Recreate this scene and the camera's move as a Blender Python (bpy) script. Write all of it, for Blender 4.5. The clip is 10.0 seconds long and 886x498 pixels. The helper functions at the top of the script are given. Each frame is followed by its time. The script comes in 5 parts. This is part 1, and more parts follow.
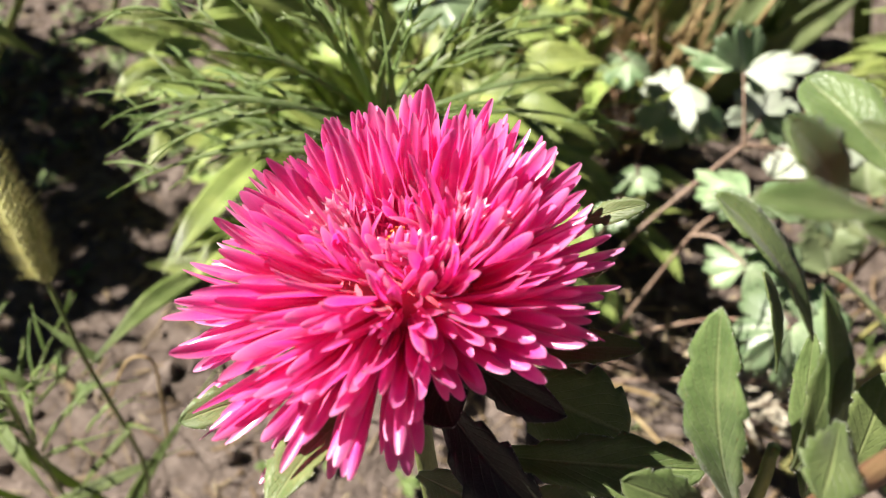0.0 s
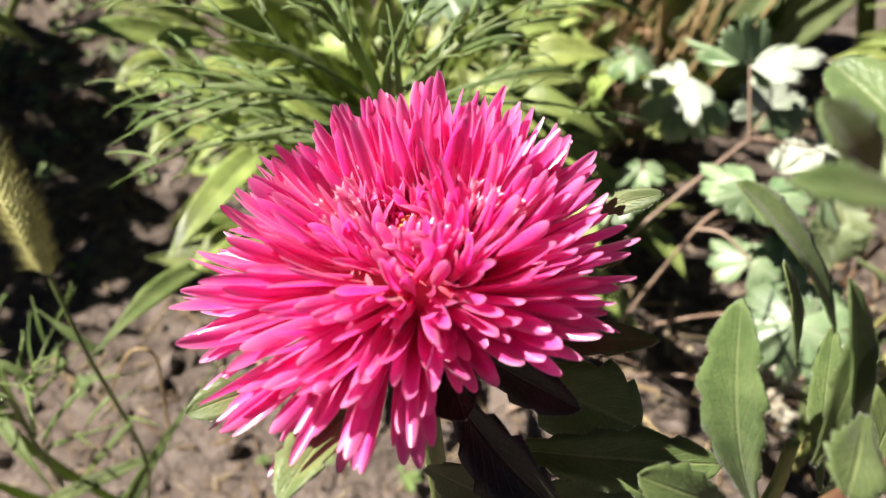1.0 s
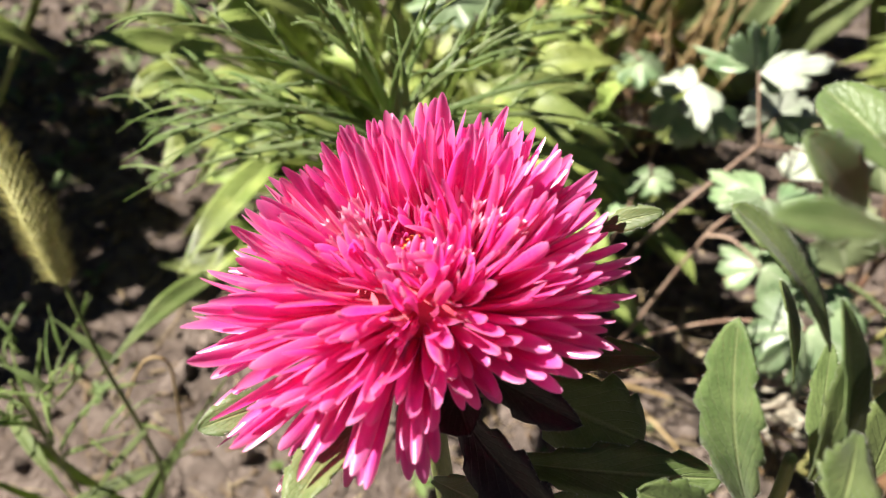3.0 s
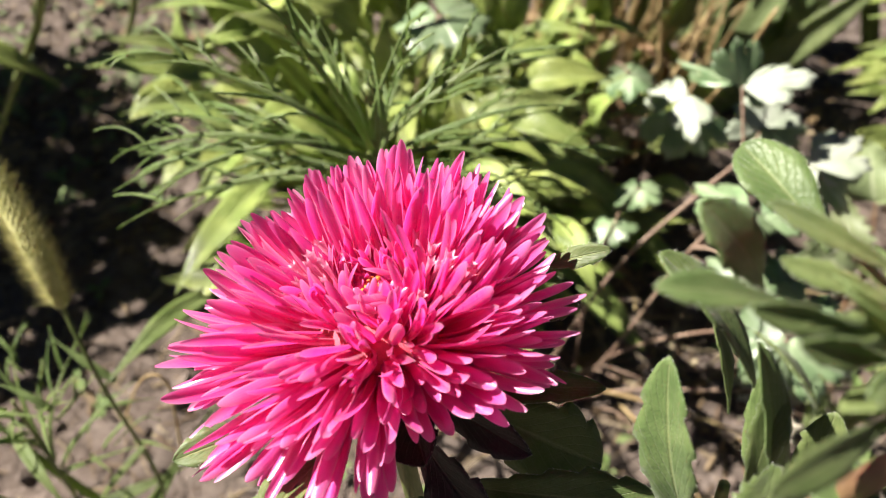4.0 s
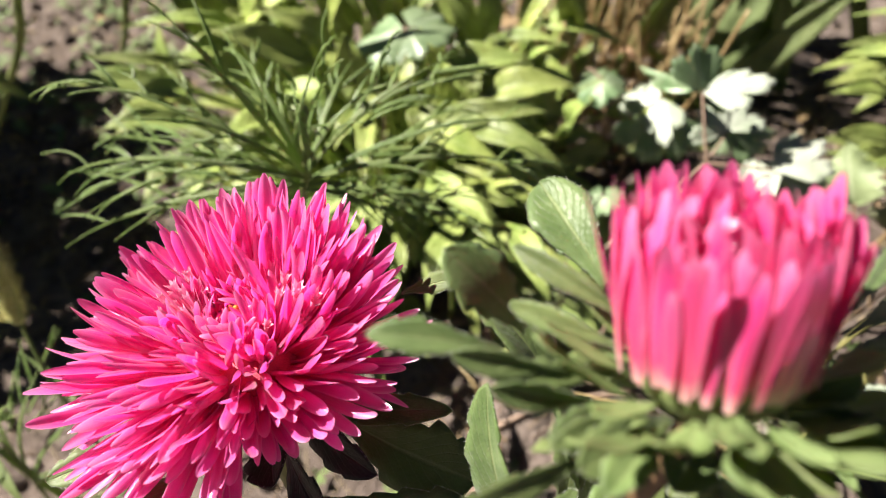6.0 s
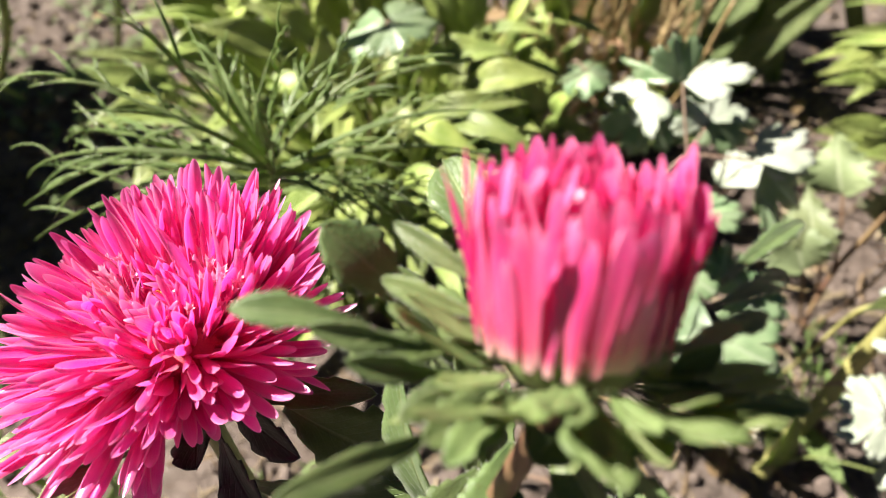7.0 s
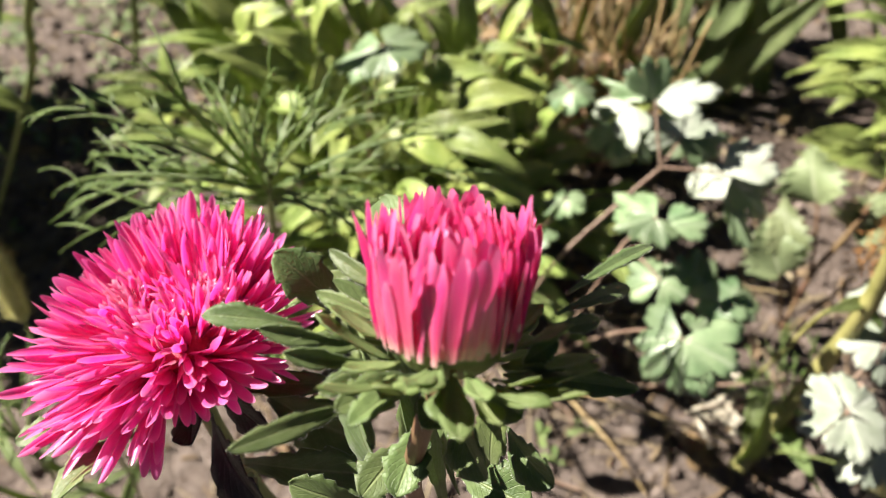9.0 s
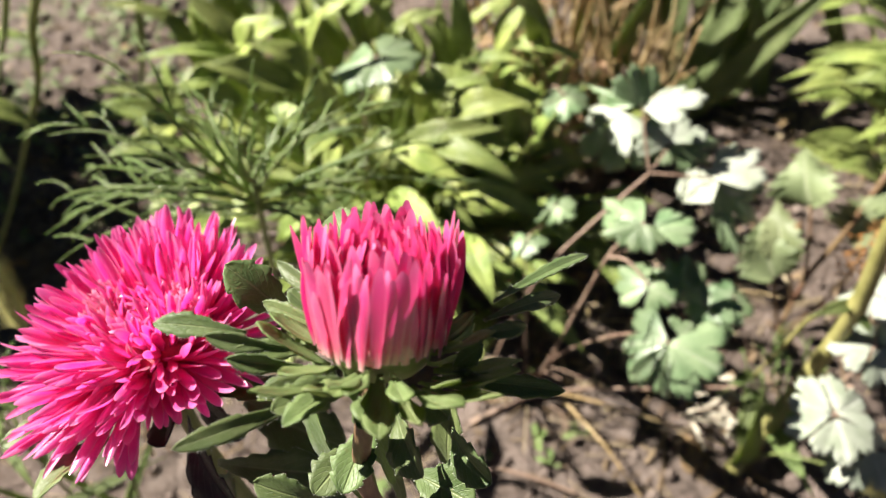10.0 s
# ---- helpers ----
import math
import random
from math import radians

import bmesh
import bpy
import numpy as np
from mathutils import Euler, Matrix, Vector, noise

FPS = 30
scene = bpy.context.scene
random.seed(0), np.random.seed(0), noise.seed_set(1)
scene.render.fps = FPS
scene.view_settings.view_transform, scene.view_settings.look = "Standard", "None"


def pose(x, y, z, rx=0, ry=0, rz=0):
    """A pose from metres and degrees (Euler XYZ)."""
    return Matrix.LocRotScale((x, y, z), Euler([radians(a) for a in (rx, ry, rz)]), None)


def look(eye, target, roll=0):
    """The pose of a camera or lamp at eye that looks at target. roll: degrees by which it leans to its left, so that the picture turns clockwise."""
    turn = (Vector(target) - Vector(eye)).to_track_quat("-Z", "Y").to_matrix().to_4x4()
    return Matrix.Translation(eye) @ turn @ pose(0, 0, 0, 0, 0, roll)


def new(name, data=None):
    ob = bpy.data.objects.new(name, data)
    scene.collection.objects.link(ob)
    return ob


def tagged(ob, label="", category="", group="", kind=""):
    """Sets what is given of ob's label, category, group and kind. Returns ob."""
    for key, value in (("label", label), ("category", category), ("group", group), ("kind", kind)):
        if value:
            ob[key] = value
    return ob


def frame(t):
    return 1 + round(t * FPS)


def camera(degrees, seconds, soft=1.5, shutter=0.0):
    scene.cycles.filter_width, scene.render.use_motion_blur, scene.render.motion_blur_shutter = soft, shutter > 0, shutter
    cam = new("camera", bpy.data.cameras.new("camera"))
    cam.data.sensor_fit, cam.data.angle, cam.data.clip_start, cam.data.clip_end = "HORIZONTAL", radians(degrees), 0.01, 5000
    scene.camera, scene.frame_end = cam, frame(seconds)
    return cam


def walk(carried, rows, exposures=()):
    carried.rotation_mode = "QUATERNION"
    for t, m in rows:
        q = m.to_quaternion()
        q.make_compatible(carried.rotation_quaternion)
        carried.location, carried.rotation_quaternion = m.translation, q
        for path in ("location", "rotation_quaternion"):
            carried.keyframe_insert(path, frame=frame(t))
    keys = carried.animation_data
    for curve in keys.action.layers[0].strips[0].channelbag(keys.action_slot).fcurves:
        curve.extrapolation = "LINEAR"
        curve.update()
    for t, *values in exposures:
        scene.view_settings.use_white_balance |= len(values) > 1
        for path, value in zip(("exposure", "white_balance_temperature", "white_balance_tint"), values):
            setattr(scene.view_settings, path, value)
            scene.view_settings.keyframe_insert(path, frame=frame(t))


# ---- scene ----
cam = camera(60.0, 10.0, 1.0)
PATH = [
    (0, (0.19475, 0.17808, 0.51207), (0.14375, 0.80893, -0.26216), 1.43),
    (0.5, (0.19216, 0.17784, 0.51091), (0.14043, 0.80857, -0.26337), 1.48),
    (1, (0.19213, 0.17883, 0.50895), (0.14336, 0.80522, -0.26902), 1.81),
    (1.5, (0.19074, 0.17582, 0.51144), (0.14021, 0.80150, -0.26700), 1.75),
    (2, (0.19252, 0.17559, 0.51167), (0.13348, 0.80367, -0.26424), 1.20),
    (3.5, (0.19564, 0.18074, 0.51877), (0.12593, 0.80688, -0.25782), -0.27),
    (4, (0.20452, 0.18061, 0.52638), (0.12665, 0.80761, -0.24874), -1.20),
    (4.5, (0.21770, 0.18119, 0.52703), (0.12952, 0.80663, -0.24825), -2.14),
    (5, (0.22447, 0.17505, 0.53253), (0.12922, 0.80388, -0.23915), -2.55),
    (6.5, (0.25251, 0.18936, 0.53496), (0.13149, 0.80699, -0.24214), -5.37),
    (7, (0.26163, 0.18550, 0.53205), (0.13378, 0.80217, -0.24472), -5.87),
    (7.5, (0.27114, 0.18822, 0.53920), (0.13656, 0.80315, -0.23781), -6.79),
    (8, (0.27641, 0.17626, 0.55498), (0.13433, 0.79257, -0.21961), -7.08),
    (8.5, (0.28111, 0.17106, 0.55804), (0.13281, 0.78862, -0.21437), -7.32),
    (9, (0.28402, 0.16824, 0.56066), (0.13289, 0.78516, -0.21172), -7.76),
    (9.5, (0.28995, 0.16623, 0.56590), (0.12863, 0.78504, -0.20290), -8.72),
    (10, (0.30040, 0.16562, 0.56718), (0.12916, 0.78428, -0.19958), -9.54),
]
walk(cam, [(t, look(eye, target, roll)) for t, eye, target, roll in PATH], [(0.0, 1.40), (5.0, 1.41), (6.3, 1.55), (7.3, 1.62), (7.9, 1.51), (10.0, 1.49)])
cam.data.dof.use_dof = True
cam.data.dof.focus_distance = 0.172
cam.data.dof.aperture_fstop = 14.0

# ---- light ----
SUN_AZIMUTH, SUN_HEIGHT = radians(-74.0), radians(45.0)
to_sun = Vector((math.sin(SUN_AZIMUTH) * math.cos(SUN_HEIGHT), math.cos(SUN_AZIMUTH) * math.cos(SUN_HEIGHT), math.sin(SUN_HEIGHT)))
world = bpy.data.worlds.new("world")
scene.world = world
world.use_nodes = True
wn = world.node_tree.nodes
sky = wn.new("ShaderNodeTexSky")
sky.sky_type, sky.sun_disc = "NISHITA", False
sky.air_density, sky.dust_density, sky.ozone_density = 0.35, 0.2, 1.0
sky.sun_elevation, sky.sun_rotation = SUN_HEIGHT, SUN_AZIMUTH
world.node_tree.links.new(sky.outputs[0], wn["Background"].inputs[0])
wn["Background"].inputs[1].default_value = 0.013
sun = new("sun", bpy.data.lights.new("sun", "SUN"))
sun.data.energy, sun.data.angle, sun.data.color = 5.0, radians(0.55), (1.0, 0.94, 0.83)
sun.matrix_world = look(to_sun * 5, (0, 0, 0))

# ---- materials ----


class Mat:
    """A node material that is put together step by step."""

    def __init__(self, name):
        self.m = bpy.data.materials.new(name)
        self.m.use_nodes = True
        self.t = self.m.node_tree
        self.bsdf = self.t.nodes["Principled BSDF"]
        self.out = self.t.nodes["Material Output"]

    def n(self, kind, operation="", feature="", data_type="", blend_type=""):
        node = self.t.nodes.new("ShaderNode" + kind)
        if operation:
            node.operation = operation
        if feature:
            node.feature = feature
        if data_type:
            node.data_type = data_type
        if blend_type:
            node.blend_type = blend_type
        return node

    def link(self, a, b):
        self.t.links.new(a, b)

    def put(self, socket, value):
        if isinstance(value, bpy.types.NodeSocket):
            self.link(value, socket)
        else:
            socket.default_value = value

    def math(self, op, a, b=0.0, c=0.0):
        node = self.n("Math", operation=op)
        for s, v in zip(node.inputs, (a, b, c)):
            self.put(s, v)
        return node.outputs[0]

    def noise(self, vec, scale, detail=3.0, rough=0.55):
        node = self.n("TexNoise")
        self.put(node.inputs["Vector"], vec)
        node.inputs["Scale"].default_value, node.inputs["Detail"].default_value, node.inputs["Roughness"].default_value = scale, detail, rough
        return node.outputs["Fac"]

    def ramp(self, fac, stops):
        node = self.n("ValToRGB")
        self.put(node.inputs[0], fac)
        el = node.color_ramp.elements
        while len(el) < len(stops):
            el.new(0.5)
        for e, (p, c) in zip(el, stops):
            e.position, e.color = p, (*c, 1.0) if len(c) == 3 else c
        return node.outputs[0]

    def grey(self, fac, a, b, lo=0.0, hi=1.0):
        node = self.n("MapRange")
        for s, v in zip(node.inputs, (fac, a, b, lo, hi)):
            self.put(s, v)
        return node.outputs[0]

    def mix(self, fac, a, b, mode="MIX"):
        node = self.n("Mix", data_type="RGBA", blend_type=mode)
        for s, v in ((node.inputs["Factor"], fac), (node.inputs[6], a), (node.inputs[7], b)):
            self.put(s, v if not (isinstance(v, tuple) and len(v) == 3) else (*v, 1.0))
        return node.outputs[2]

    def hsv(self, colour, h=0.5, s=1.0, v=1.0):
        node = self.n("HueSaturation")
        for name, x in (("Hue", h), ("Saturation", s), ("Value", v), ("Color", colour)):
            self.put(node.inputs[name], x)
        return node.outputs[0]

    def bump(self, height, strength, distance):
        node = self.n("Bump")
        self.put(node.inputs["Height"], height)
        node.inputs["Strength"].default_value, node.inputs["Distance"].default_value = strength, distance
        return node.outputs[0]

    def through_light(self, colour, share):
        """Lets a share of the light through, as a thin leaf does."""
        tr = self.n("BsdfTranslucent")
        self.put(tr.inputs[0], colour)
        mixer = self.n("MixShader")
        self.put(mixer.inputs[0], share)
        self.link(self.bsdf.outputs[0], mixer.inputs[1])
        self.link(tr.outputs[0], mixer.inputs[2])
        self.link(mixer.outputs[0], self.out.inputs[0])

    def spread(self):
        """A random value for each object and its place, for patterns that differ from piece to piece."""
        info = self.n("ObjectInfo")
        tc = self.n("TexCoord")
        shift = self.n("VectorMath", operation="MULTIPLY_ADD")
        self.link(info.outputs["Random"], shift.inputs[0])
        shift.inputs[1].default_value = (3.1, 7.7, 5.3)
        self.link(tc.outputs["Object"], shift.inputs[2])
        uv = self.n("SeparateXYZ")
        self.link(tc.outputs["UV"], uv.inputs[0])
        return info.outputs["Random"], shift.outputs[0], uv.outputs[0], uv.outputs[1]


def leaf_material(name, dark, light, glow, veins="pinnate", vein_colour=None, rough=0.45, share=0.35, blotch=0.5, scale=1.0, spread=0.2):
    """Leaf green with veins along the blade's own coordinates, blotches and a thin body that lets light through."""
    k = Mat(name)
    rnd, vec, u, v = k.spread()
    large, fine = k.noise(vec, 60 * scale, 3), k.noise(vec, 900 * scale, 2)
    c = k.mix(k.grey(large, 0.3, 0.7), dark, light)
    c = k.hsv(c, k.grey(rnd, 0, 1, 0.485, 0.515), 1.0, k.grey(k.math("FRACT", k.math("MULTIPLY", rnd, 7.3)), 0, 1, 1 - spread, 1 + spread))
    side = k.math("ABSOLUTE", k.math("SUBTRACT", u, 0.5))
    if veins == "parallel":
        wave = k.math("SINE", k.math("ADD", k.math("MULTIPLY", side, 82.0), k.math("MULTIPLY", large, 1.5)))
        vein = k.math("MULTIPLY", k.grey(wave, -0.1, 1.0), 1.5)
    elif veins == "fan":
        run = k.math("ADD", k.math("MULTIPLY", u, 9.0), k.math("MULTIPLY", large, 1.2))
        vein = k.math("MULTIPLY", k.grey(k.math("ABSOLUTE", k.math("SUBTRACT", k.math("FRACT", run), 0.5)), 0.10, 0.0), 0.4)
    else:
        run = k.math("SUBTRACT", k.math("MULTIPLY", v, 9.0), k.math("MULTIPLY", side, 7.0))
        run = k.math("ADD", run, k.math("MULTIPLY", large, 0.7))
        vein = k.grey(k.math("ABSOLUTE", k.math("SUBTRACT", k.math("FRACT", run), 0.5)), 0.09, 0.0)
    rib = k.grey(side, 0.045, 0.012)
    if veins == "fan":
        c = k.mix(k.math("MULTIPLY", k.grey(v, 0.55, 0.0), 0.4), c, vein_colour)
    both = k.math("MAXIMUM", k.math("MULTIPLY", vein, 0.45), rib)
    c = k.mix(k.math("MULTIPLY", both, 0.55), c, vein_colour or light)
    c = k.mix(k.math("MULTIPLY", k.grey(fine, 0.45, 0.75), 0.35), c, tuple(x * 0.6 for x in dark))
    spots = k.grey(k.noise(vec, 220 * scale, 2), 0.70, 0.76)
    net = 0.0
    if veins == "pinnate":
        cells = k.n("TexVoronoi", feature="DISTANCE_TO_EDGE")
        k.link(vec, cells.inputs["Vector"])
        cells.inputs["Scale"].default_value = 360.0 * scale
        net = k.grey(cells.outputs["Distance"], 0.16, 0.0)
        c = k.mix(k.math("MULTIPLY", net, 0.07), c, tuple(x * 0.55 for x in dark))
    c = k.mix(k.math("MULTIPLY", spots, blotch), c, (0.16, 0.13, 0.05))
    k.put(k.bsdf.inputs["Base Color"], c)
    k.put(k.bsdf.inputs["Roughness"], k.grey(fine, 0.3, 0.7, rough - 0.08, rough + 0.15))
    k.bsdf.inputs["Specular IOR Level"].default_value = 0.5
    h = k.math("ADD", k.math("MULTIPLY", both, -0.9), k.math("MULTIPLY", fine, 0.5))
    h = k.math("SUBTRACT", h, k.math("MULTIPLY", net, 0.10))
    k.put(k.bsdf.inputs["Normal"], k.bump(h, 0.6, 0.0011 if veins == "parallel" else 0.0004))
    k.through_light(k.mix(k.math("MULTIPLY", both, 0.5), glow, tuple(x * 0.55 for x in glow)), share)
    return k.m


def petal_material(name, deep, bright, pale, foot=(0.75, 0.55, 0.35), foot_end=0.2, edge=0.3, share=0.48):
    """Satin petal: paler rim and tip, fine length-wise lines, light shining through."""
    k = Mat(name)
    rnd, vec, u, v = k.spread()
    patch = k.noise(vec, 140, 2)
    c = k.mix(k.grey(v, 0.05, 0.75), deep, bright)
    c = k.mix(k.math("MULTIPLY", k.grey(v, 0.82, 1.0), 0.32), c, pale)
    faded = k.grey(k.math("FRACT", k.math("MULTIPLY", rnd, 13.1)), 0.55, 1.0)
    c = k.mix(k.math("MULTIPLY", k.math("MULTIPLY", faded, k.grey(v, 0.25, 0.9)), 0.20), c, pale)
    c = k.mix(k.math("MULTIPLY", k.grey(v, foot_end, 0.0), 0.75), c, foot)
    rim = k.grey(k.math("ABSOLUTE", k.math("SUBTRACT", u, 0.5)), 0.28, 0.5)
    c = k.mix(k.math("MULTIPLY", rim, edge), c, pale)
    lines = k.grey(k.math("SINE", k.math("MULTIPLY", u, 44.0)), 0.2, 1.0)
    c = k.mix(k.math("MULTIPLY", lines, 0.07), c, pale)
    c = k.mix(k.math("MULTIPLY", k.grey(patch, 0.4, 0.7), 0.13), c, pale)
    c = k.hsv(c, k.grey(rnd, 0, 1, 0.494, 0.513), 1.0, k.grey(k.math("FRACT", k.math("MULTIPLY", rnd, 5.7)), 0, 1, 0.86, 1.08))
    k.put(k.bsdf.inputs["Base Color"], c)
    k.put(k.bsdf.inputs["Roughness"], k.grey(k.noise(vec, 500, 2), 0.3, 0.7, 0.24, 0.40))
    k.bsdf.inputs["Specular IOR Level"].default_value = 0.9
    k.bsdf.inputs["Coat Weight"].default_value = 0.9
    k.bsdf.inputs["Coat Roughness"].default_value = 0.15
    k.bsdf.inputs["Coat IOR"].default_value = 1.7
    k.bsdf.inputs["Sheen Weight"].default_value = 0.25
    k.put(k.bsdf.inputs["Normal"], k.bump(k.math("ADD", lines, k.noise(vec, 1500, 2)), 0.14, 0.0003))
    k.through_light(k.mix(0.5, c, bright), share)
    return k.m


def stalk_material(name, low, high, scale=1.0):
    k = Mat(name)
    rnd, vec, u, v = k.spread()
    tc = k.n("TexCoord")
    stretch = k.n("Mapping")
    stretch.inputs["Scale"].default_value = (1.0, 1.0, 0.15)
    k.link(tc.outputs["Object"], stretch.inputs[0])
    a, b = k.noise(vec, 45 * scale, 3), k.noise(stretch.outputs[0], 900 * scale, 3)
    c = k.mix(k.grey(a, 0.35, 0.65), low, high)
    c = k.mix(k.math("MULTIPLY", k.grey(b, 0.4, 0.7), 0.4), c, tuple(x * 0.5 for x in low))
    k.put(k.bsdf.inputs["Base Color"], c)
    k.bsdf.inputs["Roughness"].default_value = 0.55
    k.put(k.bsdf.inputs["Normal"], k.bump(b, 0.5, 0.0006))
    return k.m


def soil_material(name, tint=1.0):
    k = Mat(name)
    tc = k.n("TexCoord")
    p = tc.outputs["Object"]
    big, mid, fine = k.noise(p, 7, 4), k.noise(p, 55, 5, 0.62), k.noise(p, 420, 4, 0.7)
    vor = k.n("TexVoronoi", feature="DISTANCE_TO_EDGE")
    warp = k.n("VectorMath", operation="MULTIPLY_ADD")
    k.link(k.n("TexNoise").outputs["Color"], warp.inputs[0])
    warp.inputs[1].default_value = (0.02, 0.02, 0.02)
    k.link(p, warp.inputs[2])
    k.link(warp.outputs[0], vor.inputs["Vector"])
    vor.inputs["Scale"].default_value = 38.0
    crack = k.grey(vor.outputs["Distance"], 0.0, 0.07)
    c = k.ramp(mid, [(0.30, (0.085, 0.062, 0.052)), (0.48, (0.21, 0.158, 0.134)), (0.66, (0.36, 0.285, 0.25))])
    c = k.mix(k.math("MULTIPLY", k.grey(big, 0.4, 0.65), 0.5), c, (0.27, 0.205, 0.175))
    drier = k.grey(k.noise(p, 2.3, 3), 0.46, 0.62)
    c = k.mix(k.math("MULTIPLY", drier, 0.30), c, (0.40, 0.33, 0.30))
    c = k.mix(k.math("MULTIPLY", k.grey(fine, 0.42, 0.3), 0.65), c, (0.05, 0.036, 0.03))
    grit = k.grey(k.noise(p, 950, 2), 0.66, 0.74)
    c = k.mix(k.math("MULTIPLY", grit, 0.6), c, (0.48, 0.42, 0.37))
    c = k.mix(k.math("MULTIPLY", k.math("SUBTRACT", 1.0, crack), 0.35), c, (0.05, 0.037, 0.03))
    k.put(k.bsdf.inputs["Base Color"], k.hsv(c, 0.5, 1.0, tint))
    k.bsdf.inputs["Roughness"].default_value = 0.92
    k.bsdf.inputs["Specular IOR Level"].default_value = 0.25
    h = k.math("ADD", k.math("MULTIPLY", mid, 1.2), k.math("ADD", k.math("MULTIPLY", fine, 0.5), k.math("MULTIPLY", crack, 0.25)))
    k.put(k.bsdf.inputs["Normal"], k.bump(h, 0.9, 0.006))
    return k.m


def island_material(name, stops, rough=0.8):
    """For many small loose pieces in one mesh: each piece takes its own shade."""
    k = Mat(name)
    geo = k.n("NewGeometry")
    tc = k.n("TexCoord")
    c = k.ramp(geo.outputs["Random Per Island"], stops)
    fine = k.noise(tc.outputs["Object"], 500, 4, 0.65)
    c = k.mix(k.math("MULTIPLY", k.grey(fine, 0.6, 0.35), 0.5), c, tuple(x * 0.4 for x in stops[0][1]))
    k.put(k.bsdf.inputs["Base Color"], c)
    k.bsdf.inputs["Roughness"].default_value = rough
    k.put(k.bsdf.inputs["Normal"], k.bump(fine, 0.7, 0.002))
    return k.m


PINK = petal_material("pink_petal", (0.92, 0.022, 0.22), (0.94, 0.046, 0.45), (0.97, 0.66, 0.88), foot=(0.85, 0.22, 0.28), edge=0.38, share=0.46)
FLORET = petal_material("disc_floret", (0.90, 0.06, 0.20), (0.95, 0.30, 0.55), (0.98, 0.84, 0.91), foot=(0.85, 0.2, 0.28), foot_end=0.1, edge=0.0, share=0.3)
BUD_PINK = petal_material("bud_petal", (0.84, 0.015, 0.19), (0.83, 0.022, 0.28), (0.96, 0.46, 0.72), (0.92, 0.74, 0.62), 0.17, 0.26, 0.32)
ASTER_GREEN = leaf_material("aster_leaf", (0.082, 0.130, 0.036), (0.190, 0.250, 0.088), (0.32, 0.46, 0.06), "pinnate", (0.31, 0.36, 0.15), 0.46, 0.22, 0.25, 2.0)
ASTER_GREEN.node_tree.nodes["Principled BSDF"].inputs["Sheen Weight"].default_value = 0.12
# maroon-green leaf whose near-black tone also holds the shade under the flower
SHADED_MAROON = leaf_material("shaded_maroon_leaf", (0.012, 0.015, 0.009), (0.030, 0.028, 0.017), (0.05, 0.02, 0.015), "pinnate", (0.07, 0.05, 0.03), 0.5, 0.10, 0.1, 2.0)
BRACT_GREEN = leaf_material("bract", (0.16, 0.225, 0.075), (0.29, 0.36, 0.15), (0.45, 0.58, 0.09), "pinnate", (0.40, 0.45, 0.22), 0.45, 0.3, 0.1, 2.0)
LILY_GREEN = leaf_material("lily_leaf", (0.14, 0.21, 0.038), (0.42, 0.49, 0.14), (0.45, 0.58, 0.05), "parallel", (0.52, 0.58, 0.25), 0.30, 0.13, 0.2, 1.0, 0.42)
COLUMBINE_GREEN = leaf_material("columbine_leaf", (0.145, 0.235, 0.115), (0.32, 0.405, 0.235), (0.36, 0.54, 0.11), "fan", (0.52, 0.60, 0.42), 0.30, 0.28, 0.15, 1.0, 0.38)
# columbine leaf with mildew; its white also paints the glare of full sun
MILDEWED_SUNLIT = leaf_material("mildewed_sunlit_leaf", (0.33, 0.39, 0.28), (0.60, 0.64, 0.54), (0.40, 0.46, 0.20), "fan", (0.74, 0.76, 0.68), 0.45, 0.2, 0.7, 1.0, 0.15)
TOOTH_GREEN = leaf_material("toothed_leaf", (0.15, 0.19, 0.085), (0.30, 0.345, 0.18), (0.35, 0.42, 0.09), "pinnate", (0.56, 0.60, 0.40), 0.50, 0.25, 0.3, 0.6)
SWORD_GREEN = leaf_material("sword_leaf", (0.10, 0.15, 0.05), (0.25, 0.31, 0.13), (0.38, 0.48, 0.07), "parallel", (0.44, 0.50, 0.28), 0.34, 0.32, 0.4)
GRASS_GREEN = leaf_material("grass_blade", (0.13, 0.195, 0.055), (0.27, 0.34, 0.13), (0.38, 0.48, 0.07), "parallel", (0.27, 0.33, 0.13), 0.45, 0.35, 0.3)
COSMOS_GREEN = leaf_material("cosmos_leaf", (0.17, 0.26, 0.070), (0.36, 0.47, 0.18), (0.36, 0.54, 0.08), "parallel", (0.30, 0.38, 0.15), 0.33, 0.3, 0.0)
GREEN_STEM = stalk_material("green_stem", (0.10, 0.14, 0.035), (0.22, 0.25, 0.08))
YELLOW_STEM = stalk_material("yellow_stem", (0.22, 0.21, 0.065), (0.38, 0.35, 0.13))
RED_STEM = stalk_material("red_stem", (0.13, 0.055, 0.035), (0.22, 0.15, 0.07))
TAN_STEM = stalk_material("tan_stem", (0.24, 0.15, 0.11), (0.40, 0.28, 0.21))
STRAW = stalk_material("straw", (0.40, 0.27, 0.12), (0.62, 0.47, 0.26))
BLEACHED = stalk_material("bleached_grass", (0.50, 0.43, 0.33), (0.72, 0.66, 0.55))
DISC = stalk_material("yellow_disc", (0.62, 0.12, 0.03), (0.75, 0.34, 0.05), 4.0)
RECEPTACLE = stalk_material("pink_receptacle", (0.55, 0.05, 0.10), (0.68, 0.10, 0.16), 4.0)
SEED_HEAD = stalk_material("seed_head", (0.46, 0.46, 0.17), (0.70, 0.68, 0.34), 3.0)
bristle_mat = Mat("bristle")
